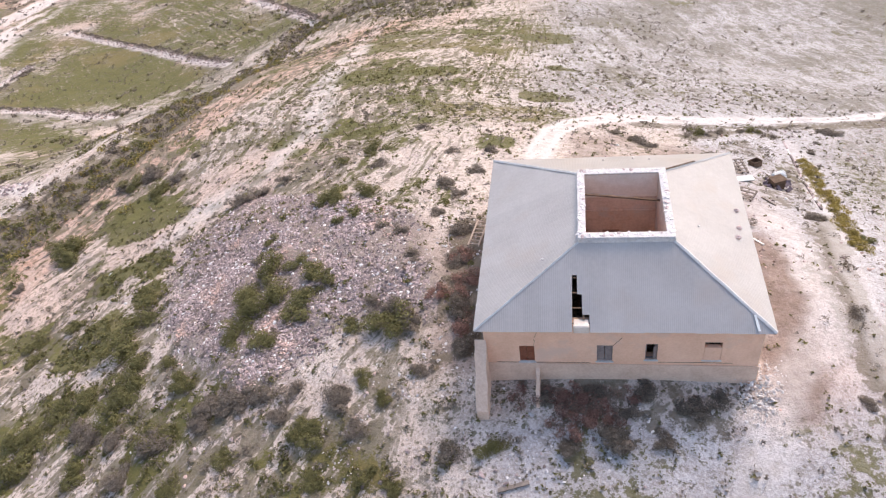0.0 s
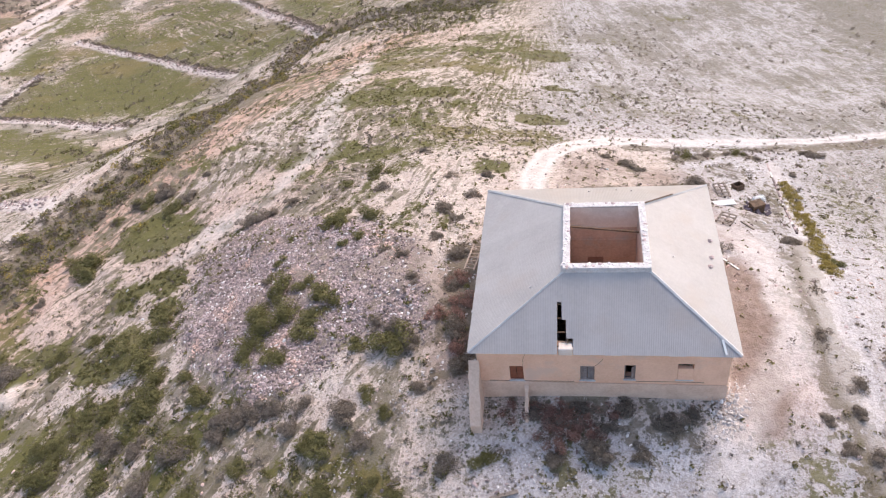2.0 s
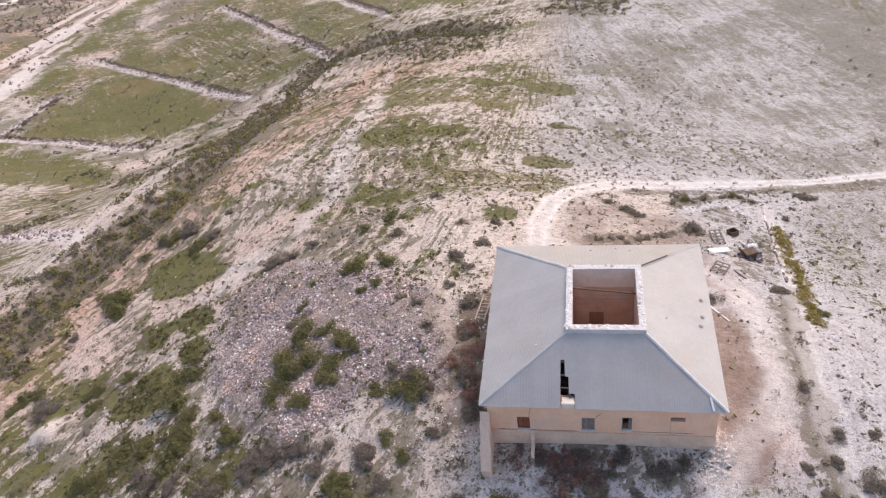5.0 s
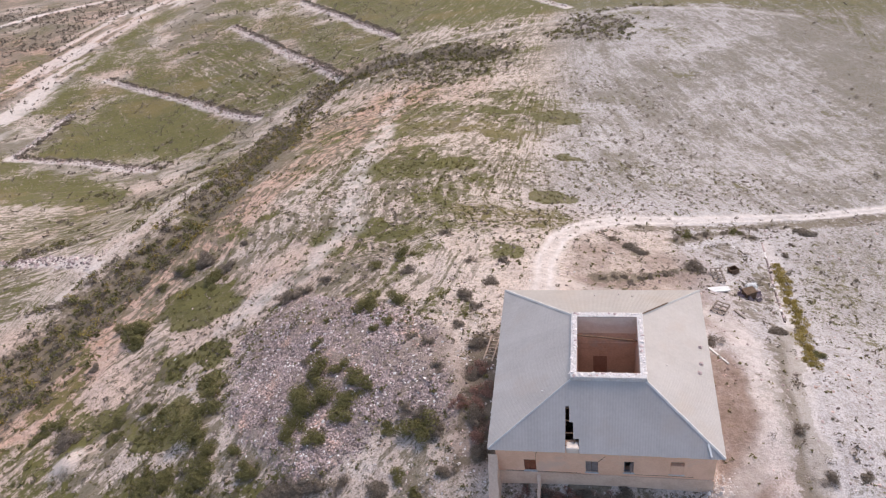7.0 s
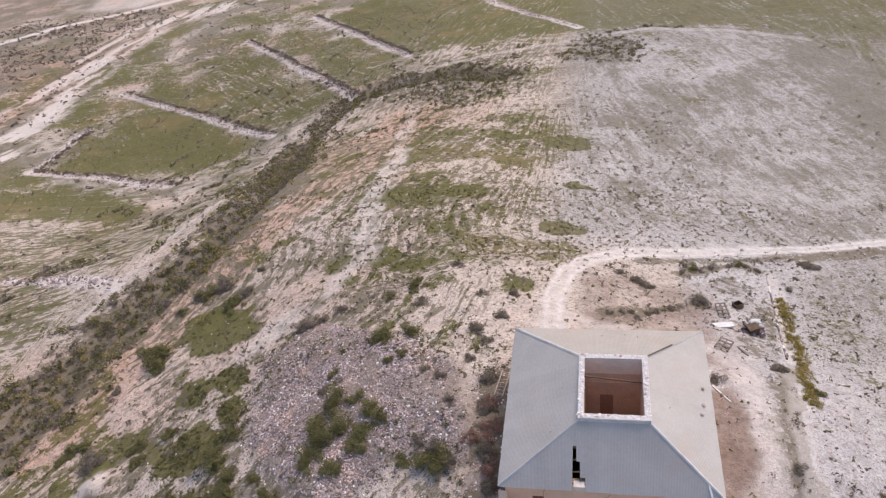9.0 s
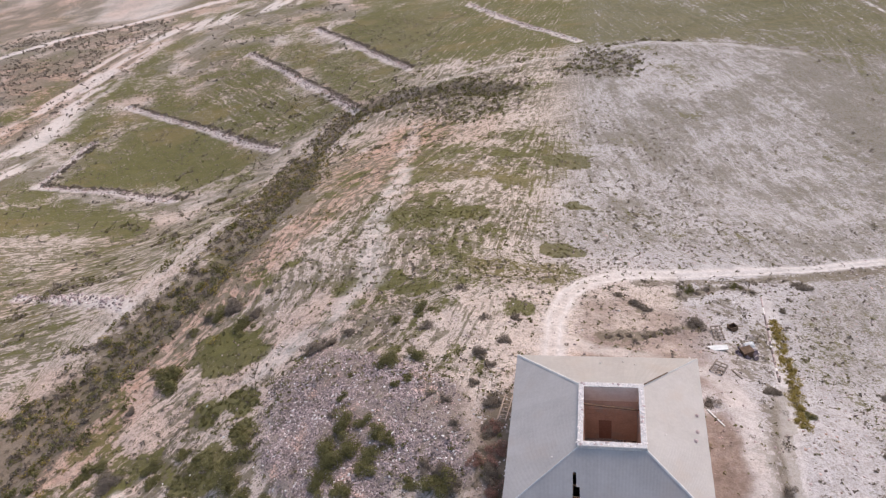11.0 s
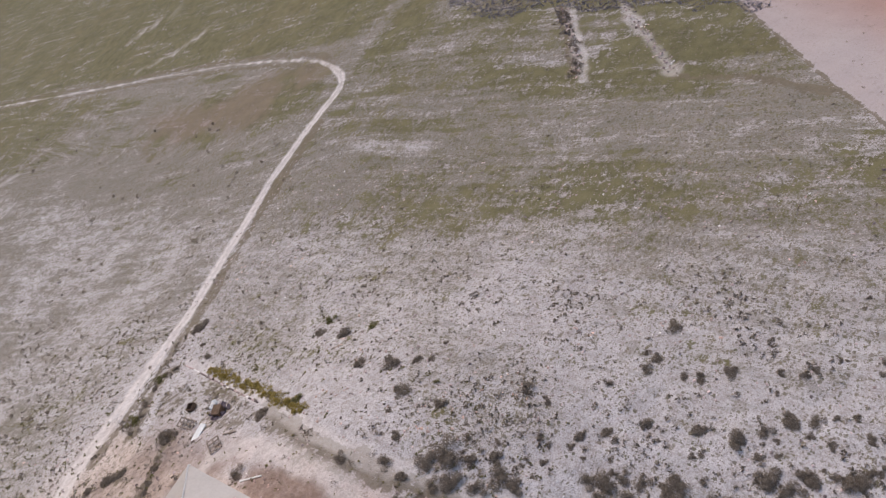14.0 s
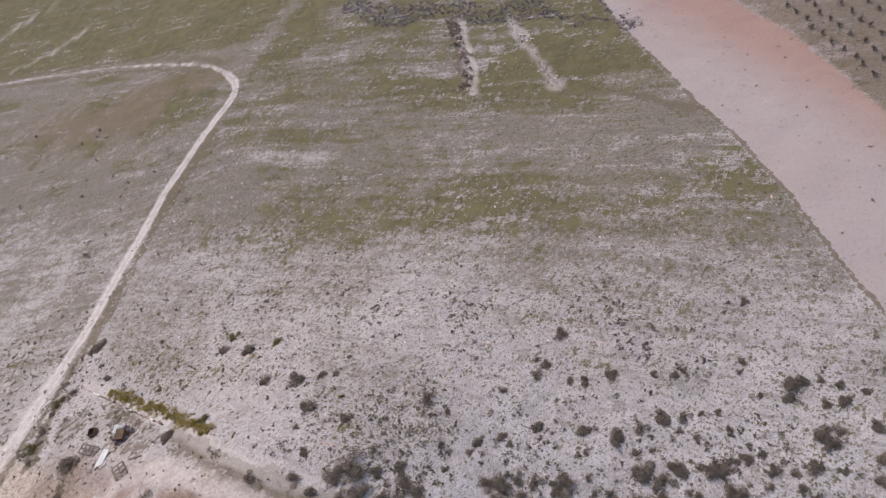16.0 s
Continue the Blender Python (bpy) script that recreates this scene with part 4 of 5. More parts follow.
# centre room: four walls that stand above the roof, broken along the top
def ragged_wall(x0, y0, x1, y1, low, top, door=None, seed=0, face=M_INNER):
    bm = bmesh.new()
    if door:
        a, b, z = door
        box(bm, x0, y0, low, a, y1, top)
        box(bm, b, y0, low, x1, y1, top)
        box(bm, a, y0, z, b, y1, top)
        bmesh.ops.remove_doubles(bm, verts=bm.verts[:], dist=0.0005)
    else:
        box(bm, x0, y0, low, x1, y1, top)
    part("room_wall", bm, face, house, "brown plastered wall of the roofless room")


RT = 5.98
ragged_wall(RX0, RY0, RX1, RY0 + 0.34, -1.0, RT, None)
ragged_wall(RX0, RY1 - 0.34, RX1, RY1, -1.0, RT - 0.05, (6.45, 7.40, 1.95))
ragged_wall(RX0, RY0 + 0.342, RX0 + 0.32, RY1 - 0.342, -1.0, RT)
ragged_wall(RX1 - 0.32, RY0 + 0.342, RX1, RY1 - 0.342, -1.0, RT)
bm = bmesh.new()
box(bm, 6.452, RY1 - 0.26, -0.85, 7.398, RY1 - 0.20, 1.945)
for k in range(4):
    box(bm, 6.50 + k * 0.225, RY1 - 0.285, -0.80, 6.69 + k * 0.225, RY1 - 0.262, 1.90)
part("door", bm, M_DOOR, house, "closed faded red-brown plank door in the open room")
bm = bmesh.new()
box(bm, RX0 + 0.322, RY1 - 0.360, 4.35, RX1 - 0.322, RY1 - 0.343, 5.86)
part("plaster_band", bm, M_LIME, house, "paler limewashed band on the upper room wall")
# white render round the outside of the upstand
for a in ((RX0 - 0.05, RY0 - 0.06, RX1 + 0.05, RY0 - 0.002), (RX0 - 0.05, RY1 + 0.002, RX1 + 0.05, RY1 + 0.05),
          (RX0 - 0.06, RY0, RX0 - 0.002, RY1), (RX1 + 0.002, RY0, RX1 + 0.06, RY1)):
    bm = bmesh.new()
    box(bm, a[0], a[1], RING - 0.5, a[2], a[3], RT - 0.03)
    part("upstand", bm, M_MORTAR, house, "whitewashed upstand around the open room", 0.015)


def stone_mesh(seed, flat=0.7, mat=None):
    rng = random.Random(seed)
    bm = bmesh.new()
    bmesh.ops.create_icosphere(bm, subdivisions=1, radius=0.5)
    for v in bm.verts:
        v.co *= rng.uniform(0.72, 1.15)
        v.co.z *= flat
    return mesh_of("stone", bm, mat or M_STONE)


for a in ((RX0 - 0.04, RY0 - 0.05, RX1 + 0.04, RY0 + 0.36, RT), (RX0 - 0.04, RY1 - 0.36, RX1 + 0.04, RY1 + 0.04, RT - 0.05),
          (RX0 - 0.05, RY0 + 0.362, RX0 + 0.34, RY1 - 0.362, RT), (RX1 - 0.34, RY0 + 0.362, RX1 + 0.05, RY1 - 0.362, RT)):
    bm = bmesh.new()
    box(bm, a[0], a[1], a[4] - 0.02, a[2], a[3], a[4] + 0.05)
    part("coping", bm, M_MORTAR, house, "crumbling whitewashed wall top", 0.015)
STONES = [stone_mesh(k) for k in range(6)]
BROWN_STONES = [stone_mesh(k, 0.7, M_RUBBLE) for k in range(10, 16)]
rng = random.Random(3)
ring = []
for k in range(30):
    s = k / 30
    ring += [(RX0 + 0.05 + s * (RX1 - RX0 - 0.1), RY0 + 0.16, RT), (RX0 + 0.05 + s * (RX1 - RX0 - 0.1), RY1 - 0.16, RT - 0.05)]
for k in range(33):
    s = k / 33
    ring += [(RX0 + 0.15, RY0 + 0.3 + s * (RY1 - RY0 - 0.6), RT), (RX1 - 0.15, RY0 + 0.3 + s * (RY1 - RY0 - 0.6), RT)]
for x, y, z in ring:
    st = new("stone", rng.choice(STONES + STONES + BROWN_STONES[:2]))
    size = rng.uniform(0.12, 0.30)
    st.parent = house
    st.location = (x + rng.uniform(-0.12, 0.12), y + rng.uniform(-0.12, 0.12), z + 0.045)
    st.rotation_euler = (rng.uniform(-0.4, 0.4), rng.uniform(-0.4, 0.4), rng.uniform(0, 6.28))
    st.scale = (size * rng.uniform(0.8, 1.5), size, size * rng.uniform(0.35, 0.7))
bm = bmesh.new()
bar(bm, (RX0 + 0.3, 7.2, 5.72), (RX1 - 0.3, 7.2, 5.20), 0.08, 0.09)
part("beam", bm, M_TIMBER, house, "dark timber beam across the open room")
bm = bmesh.new()
box(bm, RX0 + 0.322, RY1 - 0.39, 3.30, RX1 - 0.322, RY1 - 0.342, 3.42)
part("ledge", bm, M_INNER, house)


# wing walls on the front: sloped masonry buttresses
def wing(name, x0, x1, y_out, z_in, z_out, label, mat):
    base = gz((x0 + x1) / 2, y_out / 2) - 0.6
    w = thing(name, ((x0 + x1) / 2, y_out / 2, base), label, "buttress")
    bm = bmesh.new()
    rows = []
    r = random.Random(int(x0 * 100))
    for k in range(9):
        s = k / 8
        y = 0.26 + (y_out - 0.26) * s
        z = z_in + (z_out - z_in) * s + r.uniform(-0.06, 0.06)
        rows.append([bm.verts.new((x + r.uniform(-0.03, 0.03) - (x0 + x1) / 2, y - y_out / 2, h - base)) for x, h in ((x0, base - 0.8), (x0, z), (x1, z), (x1, base - 0.8))])
    for a, b in zip(rows[:-1], rows[1:]):
        for k in range(3):
            bm.faces.new([a[k], b[k], b[k + 1], a[k + 1]])
    bm.faces.new(rows[0])
    bm.faces.new(rows[-1][::-1])
    part("masonry", bm, mat, w)


wing("buttress", -0.12, 0.48, -1.9, 2.2, -0.9, "sloping peach masonry buttress against the front corner", M_PLINTH)
wing("buttress", 2.86, 3.06, -1.5, 0.1, -1.5, "thin low grey buttress below the shuttered window", M_PLINTH)


# ---- stones as heaps ----
def scatter_stones(name, places, sizes, label, seed, mat=M_RUBBLE, category="rubble"):
    rng = np.random.RandomState(seed)
    base = np.array([(1, 0, 0), (-1, 0, 0), (0, 1, 0), (0, -1, 0), (0, 0, 0.75), (0.75, 0.75, 0.2), (-0.7, 0.7, 0.1), (0.7, -0.7, 0.15), (-0.75, -0.7, 0.2)], float)
    tris = [(4, 0, 5), (4, 5, 2), (4, 2, 6), (4, 6, 1), (4, 1, 8), (4, 8, 3), (4, 3, 7), (4, 7, 0)]
    n = len(places)
    v = np.tile(base, (n, 1, 1)) * rng.uniform(0.7, 1.3, (n, len(base), 3))
    a = rng.uniform(0, 6.28, n)
    tilt = rng.uniform(-0.5, 0.5, (n, 2))
    v = v * np.stack([sizes * rng.uniform(0.8, 1.7, n), sizes, sizes * rng.uniform(0.5, 1.2, n)], 1)[:, None]
    x, y = v[..., 0] * np.cos(a)[:, None] - v[..., 1] * np.sin(a)[:, None], v[..., 0] * np.sin(a)[:, None] + v[..., 1] * np.cos(a)[:, None]
    z = v[..., 2] + tilt[:, :1] * x + tilt[:, 1:] * y
    out = np.stack([x, y, z], -1) + np.asarray(places)[:, None]
    faces = (np.array(tris)[None] + (np.arange(n) * len(base))[:, None, None]).reshape(-1, 3)
    return tagged(new(name, from_arrays(name, out.reshape(-1, 3).tolist(), faces.tolist(), mat)), label, category, kind="stuff")


rs = np.random.RandomState(8)
x, y = rs.uniform(-29, -2, 130000), rs.uniform(-1, 25, 130000)
dense = smooth(-1.5, 1.0, poly_in(RUBBLE, x, y) + 3 * (fbm(x, y, 5, 3, 81) - 0.5)) * (0.25 + 0.75 * smooth(0.40, 0.56, fbm(x, y, 3.5, 3, 83)))
keep = rs.uniform(0, 1, 130000) < dense
x, y = x[keep][:22000], y[keep][:22000]
scatter_stones("rubble_heap", np.stack([x, y, surface_z(x, y) + 0.01], 1), 0.03 + 0.085 * rs.uniform(0, 1, len(x)) ** 2.0, "spread heaps of broken pale building stone", 9)
x, y = rs.normal(13.6, 0.6, 420), rs.normal(0.0, 0.8, 420)
far = smooth(0, 1.6, np.abs(y - 0.2))
scatter_stones("collapsed_corner", np.stack([x, y, surface_z(x, y) + 0.05 + 0.5 * (1 - far) * rs.uniform(0, 1, 420)], 1), 0.025 + 0.07 * rs.uniform(0, 1, 420) ** 2.5, "pale stones fallen from the broken house corner", 10, M_STONE)
x, y = rs.uniform(-9, 14, 3600), rs.uniform(-5, 17, 3600)
keep = ~((x > -0.2) & (x < 14.1) & (y > -0.1) & (y < 13.9)) & (rs.uniform(0, 1, 3600) < 0.75 * smooth(0.42, 0.6, fbm(x, y, 2.5, 3, 87)))
x, y = x[keep], y[keep]
scatter_stones("fallen_stones", np.stack([x, y, surface_z(x, y) + 0.02], 1), 0.03 + 0.07 * rs.uniform(0, 1, len(x)) ** 2.5, "white bits of fallen masonry round the house", 14, M_STONE, "stones")
x, y = rs.uniform(-40, 60, 40000), rs.uniform(-28, 50, 40000)
mm = masks(x, y)
keep = (rs.uniform(0, 1, 40000) < 0.30 * (1 - mm["road"]) * (0.3 + smooth(0.45, 0.65, fbm(x, y, 6, 3, 85)))) & ~((x > -0.3) & (x < 14.2) & (y > -0.2) & (y < 14))
x, y = x[keep], y[keep]
scatter_stones("field_stones", np.stack([x, y, surface_z(x, y) + 0.02], 1), 0.03 + 0.10 * rs.uniform(0, 1, len(x)) ** 3, "loose pale limestone lying over the hillside", 11, category="stones")


srng = random.Random(21)
made_stones = 0
while made_stones < 140:
    sx, sy = srng.uniform(-25, -4), srng.uniform(1, 22)
    if poly_in(RUBBLE, np.array([sx]), np.array([sy]))[0] < 0.3:
        continue
    st = tagged(new("stone", BROWN_STONES[made_stones % 6]), "larger broken building stone lying on the rubble heap", "stone", "large stones on the rubble")
    size = srng.uniform(0.12, 0.26)
    st.location = (sx, sy, gz(sx, sy) + 0.05)
    st.rotation_euler = (srng.uniform(-0.4, 0.4), srng.uniform(-0.4, 0.4), srng.uniform(0, 6.28))
    st.scale = (size * srng.uniform(0.9, 1.5), size, size * srng.uniform(0.6, 1.0))
    made_stones += 1


# ---- plants ----
def bush_arrays(seed, leaves, leaf, low=0.0):
    """A rounded, uneven crown of small leaf blades, about 1 m in radius."""
    r = np.random.RandomState(seed)
    lobes = r.normal(0, 0.42, (7, 3)) * (0.9, 0.9, 0.35) + (0, 0, 0.42)
    size = r.uniform(0.32, 0.56, 7)
    pick = r.randint(0, 7, leaves)
    d = r.normal(0, 1, (leaves, 3))
    d /= np.linalg.norm(d, axis=1)[:, None]
    c = lobes[pick] + d * (size[pick] * r.uniform(0.6, 1.03, leaves))[:, None]
    c[:, 2] = np.maximum(c[:, 2], low + 0.02)
    t1 = np.cross(d, r.normal(0, 1, (leaves, 3)))
    t1 /= np.linalg.norm(t1, axis=1)[:, None] + 1e-9
    t2 = np.cross(d, t1)
    s = leaf * r.uniform(0.6, 1.4, leaves)[:, None]
    v = np.stack([c - t1 * s, c + t2 * s * 0.55 + d * s * 0.3, c + t1 * s, c - t2 * s * 0.55 + d * s * 0.2], 1)
    return v


def bush_mesh(name, seed, leaves, leaf, mat):
    v = bush_arrays(seed, leaves, leaf)
    faces = np.arange(len(v) * 4).reshape(-1, 4)
    return from_arrays(name, v.reshape(-1, 3).tolist(), faces.tolist(), mat)


def twig_mesh(seed):
    r = random.Random(seed)
    bm = bmesh.new()
    for k in range(9):
        a, out = r.uniform(0, 6.28), r.uniform(0.3, 0.75)
        tip = Vector((math.cos(a) * out, math.sin(a) * out, r.uniform(0.35, 0.8)))
        bar(bm, (0, 0, -0.1), tip * 0.5 + Vector((0, 0, 0.06)), 0.035, 0.035, (0.3, 1, 0.2))
        bar(bm, tip * 0.5 + Vector((0, 0, 0.06)), tip, 0.018, 0.018, (0.3, 1, 0.2))
    return mesh_of("stem", bm, M_TWIG)


CROWNS = {"g": [bush_mesh("crown", 100 + k, 2300, 0.052, M_GREEN) for k in range(4)],
          "d": [bush_mesh("crown", 200 + k, 2100, 0.054, M_DARK) for k in range(4)],
          "r": [bush_mesh("crown", 350 + k, 1600, 0.054, M_RUST) for k in range(2)],
          "y": [bush_mesh("crown", 300 + k, 1200, 0.06, M_YELLOW) for k in range(2)]}
STEMS = [twig_mesh(k) for k in range(3)]
LABELS = {"g": "rounded olive-green wild shrub on pale stony ground", "d": "low grey-brown thorny shrub on pale stony ground", "r": "low dead red-brown brush against the house wall", "y": "yellow-flowering broom bush beside the low garden wall"}
prng = random.Random(77)


def shrub(x, y, r, kind, group):
    s = thing("shrub", (x, y, gz(x, y) - 0.05), LABELS[kind], "shrub", group)
    s.rotation_euler = (0, 0, prng.uniform(0, 6.28))
    s.scale = (r * prng.uniform(0.95, 1.2), r * prng.uniform(0.9, 1.1), r * prng.uniform(0.36, 0.56))
    for name, me in (("crown", prng.choice(CROWNS[kind])), ("stem", prng.choice(STEMS))):
        o = new(name, me)
        o.parent = s


GREEN_WEST = [(-42.3, 22.3, 2.4), (-15.5, 10.7, 1.5), (-12.6, 6.7, 1.7), (-15.8, 6.5, 1.7), (-13.2, 17.9, 1.2), (-10, 18.6, 1.2), (-11.6, 26.6, 1.3), (-35.2, 29.6, 1.6),
              (-43, 30, 0.9), (-5.7, 4.6, 1.7), (-9.5, -2.3, 1.3), (-26.4, 9.9, 2.0), (-26.7, 6.8, 2.0), (-24.4, 2.2, 1.9), (-32.3, -0.4, 1.4), (-5.6, -0.5, 0.7),
              (1, -3.1, 0.8), (-8.1, 4.6, 0.8), (-13.4, 11.4, 0.9), (-16.9, 14.3, 0.8), (-27.7, 2.5, 1.1), (-14.1, 25.1, 0.8), (21.4, 37.7, 0.8), (16, 35.5, 0.9), (-17, 9, 1.4), (-14, 4.2, 1.2), (-14.2, 8.4, 1.6), (-16.4, 5.0, 1.3)]
DRY_WEST = [(-8.2, 30.5, 0.9), (-19.4, 24.2, 0.9), (-23.2, 22.7, 1.1), (-38.7, 33.7, 1.6), (-41.5, 32.2, 1.3), (-34.4, 31.9, 1.0), (-46.5, 32, 0.9), (-45.1, 17.6, 0.8),
            (-17, 0.3, 1.4), (-14.7, 0.1, 1.1), (-42.4, 8.3, 1.9), (-8, 0, 0.8), (-2.4, 9.2, 1.2), (-1.6, 5.4, 1.1), (-1.2, 2.5, 1.0), (-2.6, 12.3, 1.0),
            (-25.4, -0.9, 1.2), (-20, -1.8, 1.4), (-8.2, 13.4, 0.7), (-11, 0.5, 0.9)]
DRY_YARD = [(15.8, 27.8, 1.0), (10.4, 30, 1.0), (8.7, 31.8, 0.6), (15.3, 14.2, 0.85), (20.9, 17.4, 0.8), (19.8, 5.7, 0.6), (21.2, 2.1, 0.7), (18.8, -0.2, 0.6),
            (19.6, -2, 0.6), (6.6, -2.5, 1.2), (3.3, -0.6, 0.8), (8.2, -0.7, 0.95), (10.7, -1.3, 1.0), (12, -0.7, 0.75), (4.9, -1.2, 0.8), (28.3, 40.4, 0.7),
            (4.3, -3.4, 0.9), (9, -3, 0.8), (9.7, 22.6, 0.6), (5.9, -0.5, 0.7), (7.4, -1.6, 0.9), (20.8, -2.2, 0.7)]
YARD_ROWS = [(7.3, 22.8, 0.5), (8.4, 23.2, 0.45), (9.4, 23.5, 0.6), (10.6, 24, 0.5), (11.5, 24.4, 0.6), (12.8, 25.3, 0.6), (16, 28.1, 1.0), (14.9, 34, 0.6),
             (16.9, 35.1, 0.5), (18.2, 36.1, 0.7), (20, 37.3, 0.6), (22, 38, 0.8), (23.3, 37.2, 0.6), (8.4, 31.4, 0.5), (9.6, 30.6, 0.6), (11, 29.5, 0.7),
             (-2.4, 21, 0.9), (-4.4, 19.2, 1.0), (-1.6, 24.8, 0.8), (-4.9, 24.6, 0.7), (-3.2, 17, 0.8), (25.6, 33.5, 0.6), (27, 36.4, 0.5)]
DRY_EAST = [(29.2, 39.8, 0.88), (31.6, 19.6, 0.72), (32.1, 16, 0.75), (28.9, 11.2, 0.7), (29.4, 7.9, 0.97), (30.8, 5.6, 0.48), (31.2, 4.4, 0.38), (33.2, 4.2, 0.34),
            (27.3, 4.8, 0.83), (27.3, 1, 0.58), (31.1, -4.8, 0.58), (25.2, 4.7, 0.37), (30.4, -7.1, 0.35), (21.5, 17.6, 0.52), (23.1, 2.5, 0.49), (26, -5.1, 0.34),
            (23.2, -1.9, 1.11), (23.8, -3.8, 0.6), (22.2, -0.7, 0.86), (21.7, -3.2, 0.93), (22.2, -5.1, 0.75), (20.6, 0.4, 0.52), (23.8, -6.5, 0.92), (23.5, -7.7, 0.75),
            (24.9, -5.5, 0.59), (40.2, -13.7, 0.63), (37, -13.3, 0.49), (37.4, -12.4, 0.31), (36.3, -15.8, 0.43), (36.7, -16.8, 0.39), (36, -17.1, 0.34), (37.3, -18.9, 0.6)]
DRY_SOUTH_EAST = [(38.3, -22, 0.39), (38.4, -23.5, 0.39), (39.1, -24.1, 0.3), (40.8, -28.1, 0.39), (39.9, -28, 0.3), (46.3, -27.4, 0.41), (46, -26.2, 0.23), (38.3, -29.8, 0.25),
            (36.7, -22.2, 0.25), (33.7, -10.8, 0.39), (35.8, -12.9, 0.48), (39.5, -31.4, 0.77), (38.5, -31.8, 0.51), (40, -32.4, 0.43), (40.4, -33.4, 0.34), (40.3, -34.8, 0.43),
            (38.5, -34, 0.42), (39, -34.9, 0.59), (40.1, -36.5, 0.38), (31.6, -14.7, 0.51), (32.2, -17.8, 0.59), (32.6, -20.7, 0.71), (33.5, -22, 0.54), (34.5, -23.5, 0.75),
            (35.2, -24.8, 0.54), (36.1, -27.1, 0.33), (35.8, -26.1, 0.29), (34.2, -24.8, 0.33), (33.9, -26.2, 0.37), (28.9, -10.6, 0.47), (29.8, -11.9, 0.47), (36.2, -34.2, 0.83)]
LOW_EAST = [(35.6, -34.7, 0.58), (36.7, -35.2, 0.42), (37.4, -37.3, 0.59), (35.3, -37.8, 0.54), (34, -37.8, 0.45), (32.1, -23.2, 0.33), (26.2, -13.5, 0.91), (26.1, -12.2, 0.58),
            (26.9, -14.4, 0.54), (27.2, -15.6, 0.58), (28, -18, 0.82), (27.1, -17.4, 0.57), (30.3, -23, 0.82), (30.1, -24.4, 0.73), (30.9, -25.6, 0.73), (31.4, -24.8, 0.49),
            (31.7, -27.5, 0.73), (32.1, -28.4, 0.57), (33.2, -29.7, 0.49), (32.9, -31.6, 0.53), (33.1, -32.8, 0.41), (33.6, -33.9, 0.61), (30.5, -29.7, 0.72), (30.8, -29.1, 0.48),
            (32.1, -33.4, 0.36), (31.1, -34.5, 0.52), (31.3, -35.3, 0.48), (28, -22.9, 0.81), (28.3, -24, 0.56), (28.9, -24.9, 0.56), (28.2, -21.2, 0.45), (29.5, -28.4, 0.48),
            (29.7, -27.2, 0.52), (33.9, -35.6, 0.33), (26, -15.1, 0.49)]
erng = random.Random(31)
SMALL_EAST = []
while len(SMALL_EAST) < 60:
    k = erng.random() ** 0.8
    SMALL_EAST.append((24.5 + 9 * k + erng.gauss(0, 2.2), -3 - 30 * k + erng.gauss(0, 3.0), erng.uniform(0.16, 0.36)))
GREEN_EAST_BUSHES = [(33.4, 19.9, 0.62), (33.7, 13.7, 0.69), (23.5, 14.7, 0.55)]
GREEN_CORNER = [(-10.1, -2.3, 1.1), (-8.8, -4.9, 0.82), (-5.7, -4.8, 0.74), (-4.2, -5.2, 0.66), (-19.5, 2.3, 1.1), (-24.6, 5.2, 1.4), (-24.3, 2.8, 1.5), (-30, 2.1, 1.5),
                (-31, -0.1, 1.3), (-31, -2.6, 1.6), (-25.6, -3.4, 1.3), (-19.9, -1.6, 1.3), (-7, 0.9, 0.82), (-14.4, -3.4, 0.98), (-17.6, -5, 1.1), (-22, 4.4, 0.98),
                (-36.5, 8.2, 1.2), (-34.1, 10.7, 1.1), (-37.6, 9.9, 1.2), (-46.1, 9.4, 1.4), (-44.1, 10.2, 1.1), (-41, 20.6, 1.3), (-43.6, 23.3, 1.3), (-40.5, 32.7, 1.5),
                (-35.8, 29.8, 1.2), (-13.2, 18, 1.1), (-10.5, 15.5, 0.66), (-11.8, 14.8, 0.66), (-12, 9.4, 1.1), (-12.4, 7.5, 1.1), (-11.1, 8.5, 0.98), (-28, 12.6, 0.82)]
DRY_CORNER = [(-8.2, -0.1, 1.1), (-15.4, 0.4, 1.5), (-17.1, -1.2, 1.2), (-13.2, 0.2, 1.1), (-26.8, 0.2, 1.1), (-21.8, -3.9, 1.1), (-1.3, -3.6, 0.98), (-6.6, -2.2, 0.9),
              (-11.8, -0.9, 0.98), (-3.7, 1.2, 0.74), (-5.7, 5.4, 0.9), (-4.5, 4.6, 0.98), (-7, 6, 0.74), (-39, 33.7, 1.1), (-34.3, 31.5, 1.1), (-34.2, 35.9, 0.66),
              (-43.3, 30.1, 0.74), (-46.7, 31.4, 0.74), (-22.4, 22.1, 1.1), (-21.3, 23, 0.98), (-10.4, 23.5, 0.98), (-15.9, 10, 0.82), (-17.5, 12.4, 0.66), (-23.6, -1.4, 1.1), (-5.2, 9.8, 0.74), (-6.5, 12.5, 0.66), (-4.4, 14.6, 0.74)]
RUST_HOUSE = [(2, -0.7, 0.7), (3.6, -0.8, 0.8), (4.6, -0.9, 0.9), (5.8, -0.7, 0.9), (5.2, -1.9, 1.0), (6.5, -1.7, 0.9), (4, -2.0, 0.8), (7.4, -0.6, 0.7),
              (-1.3, 4.2, 1.0), (-1.5, 7.2, 1.1), (-1.8, 9.6, 1.0), (-2.9, 6.2, 0.8)]
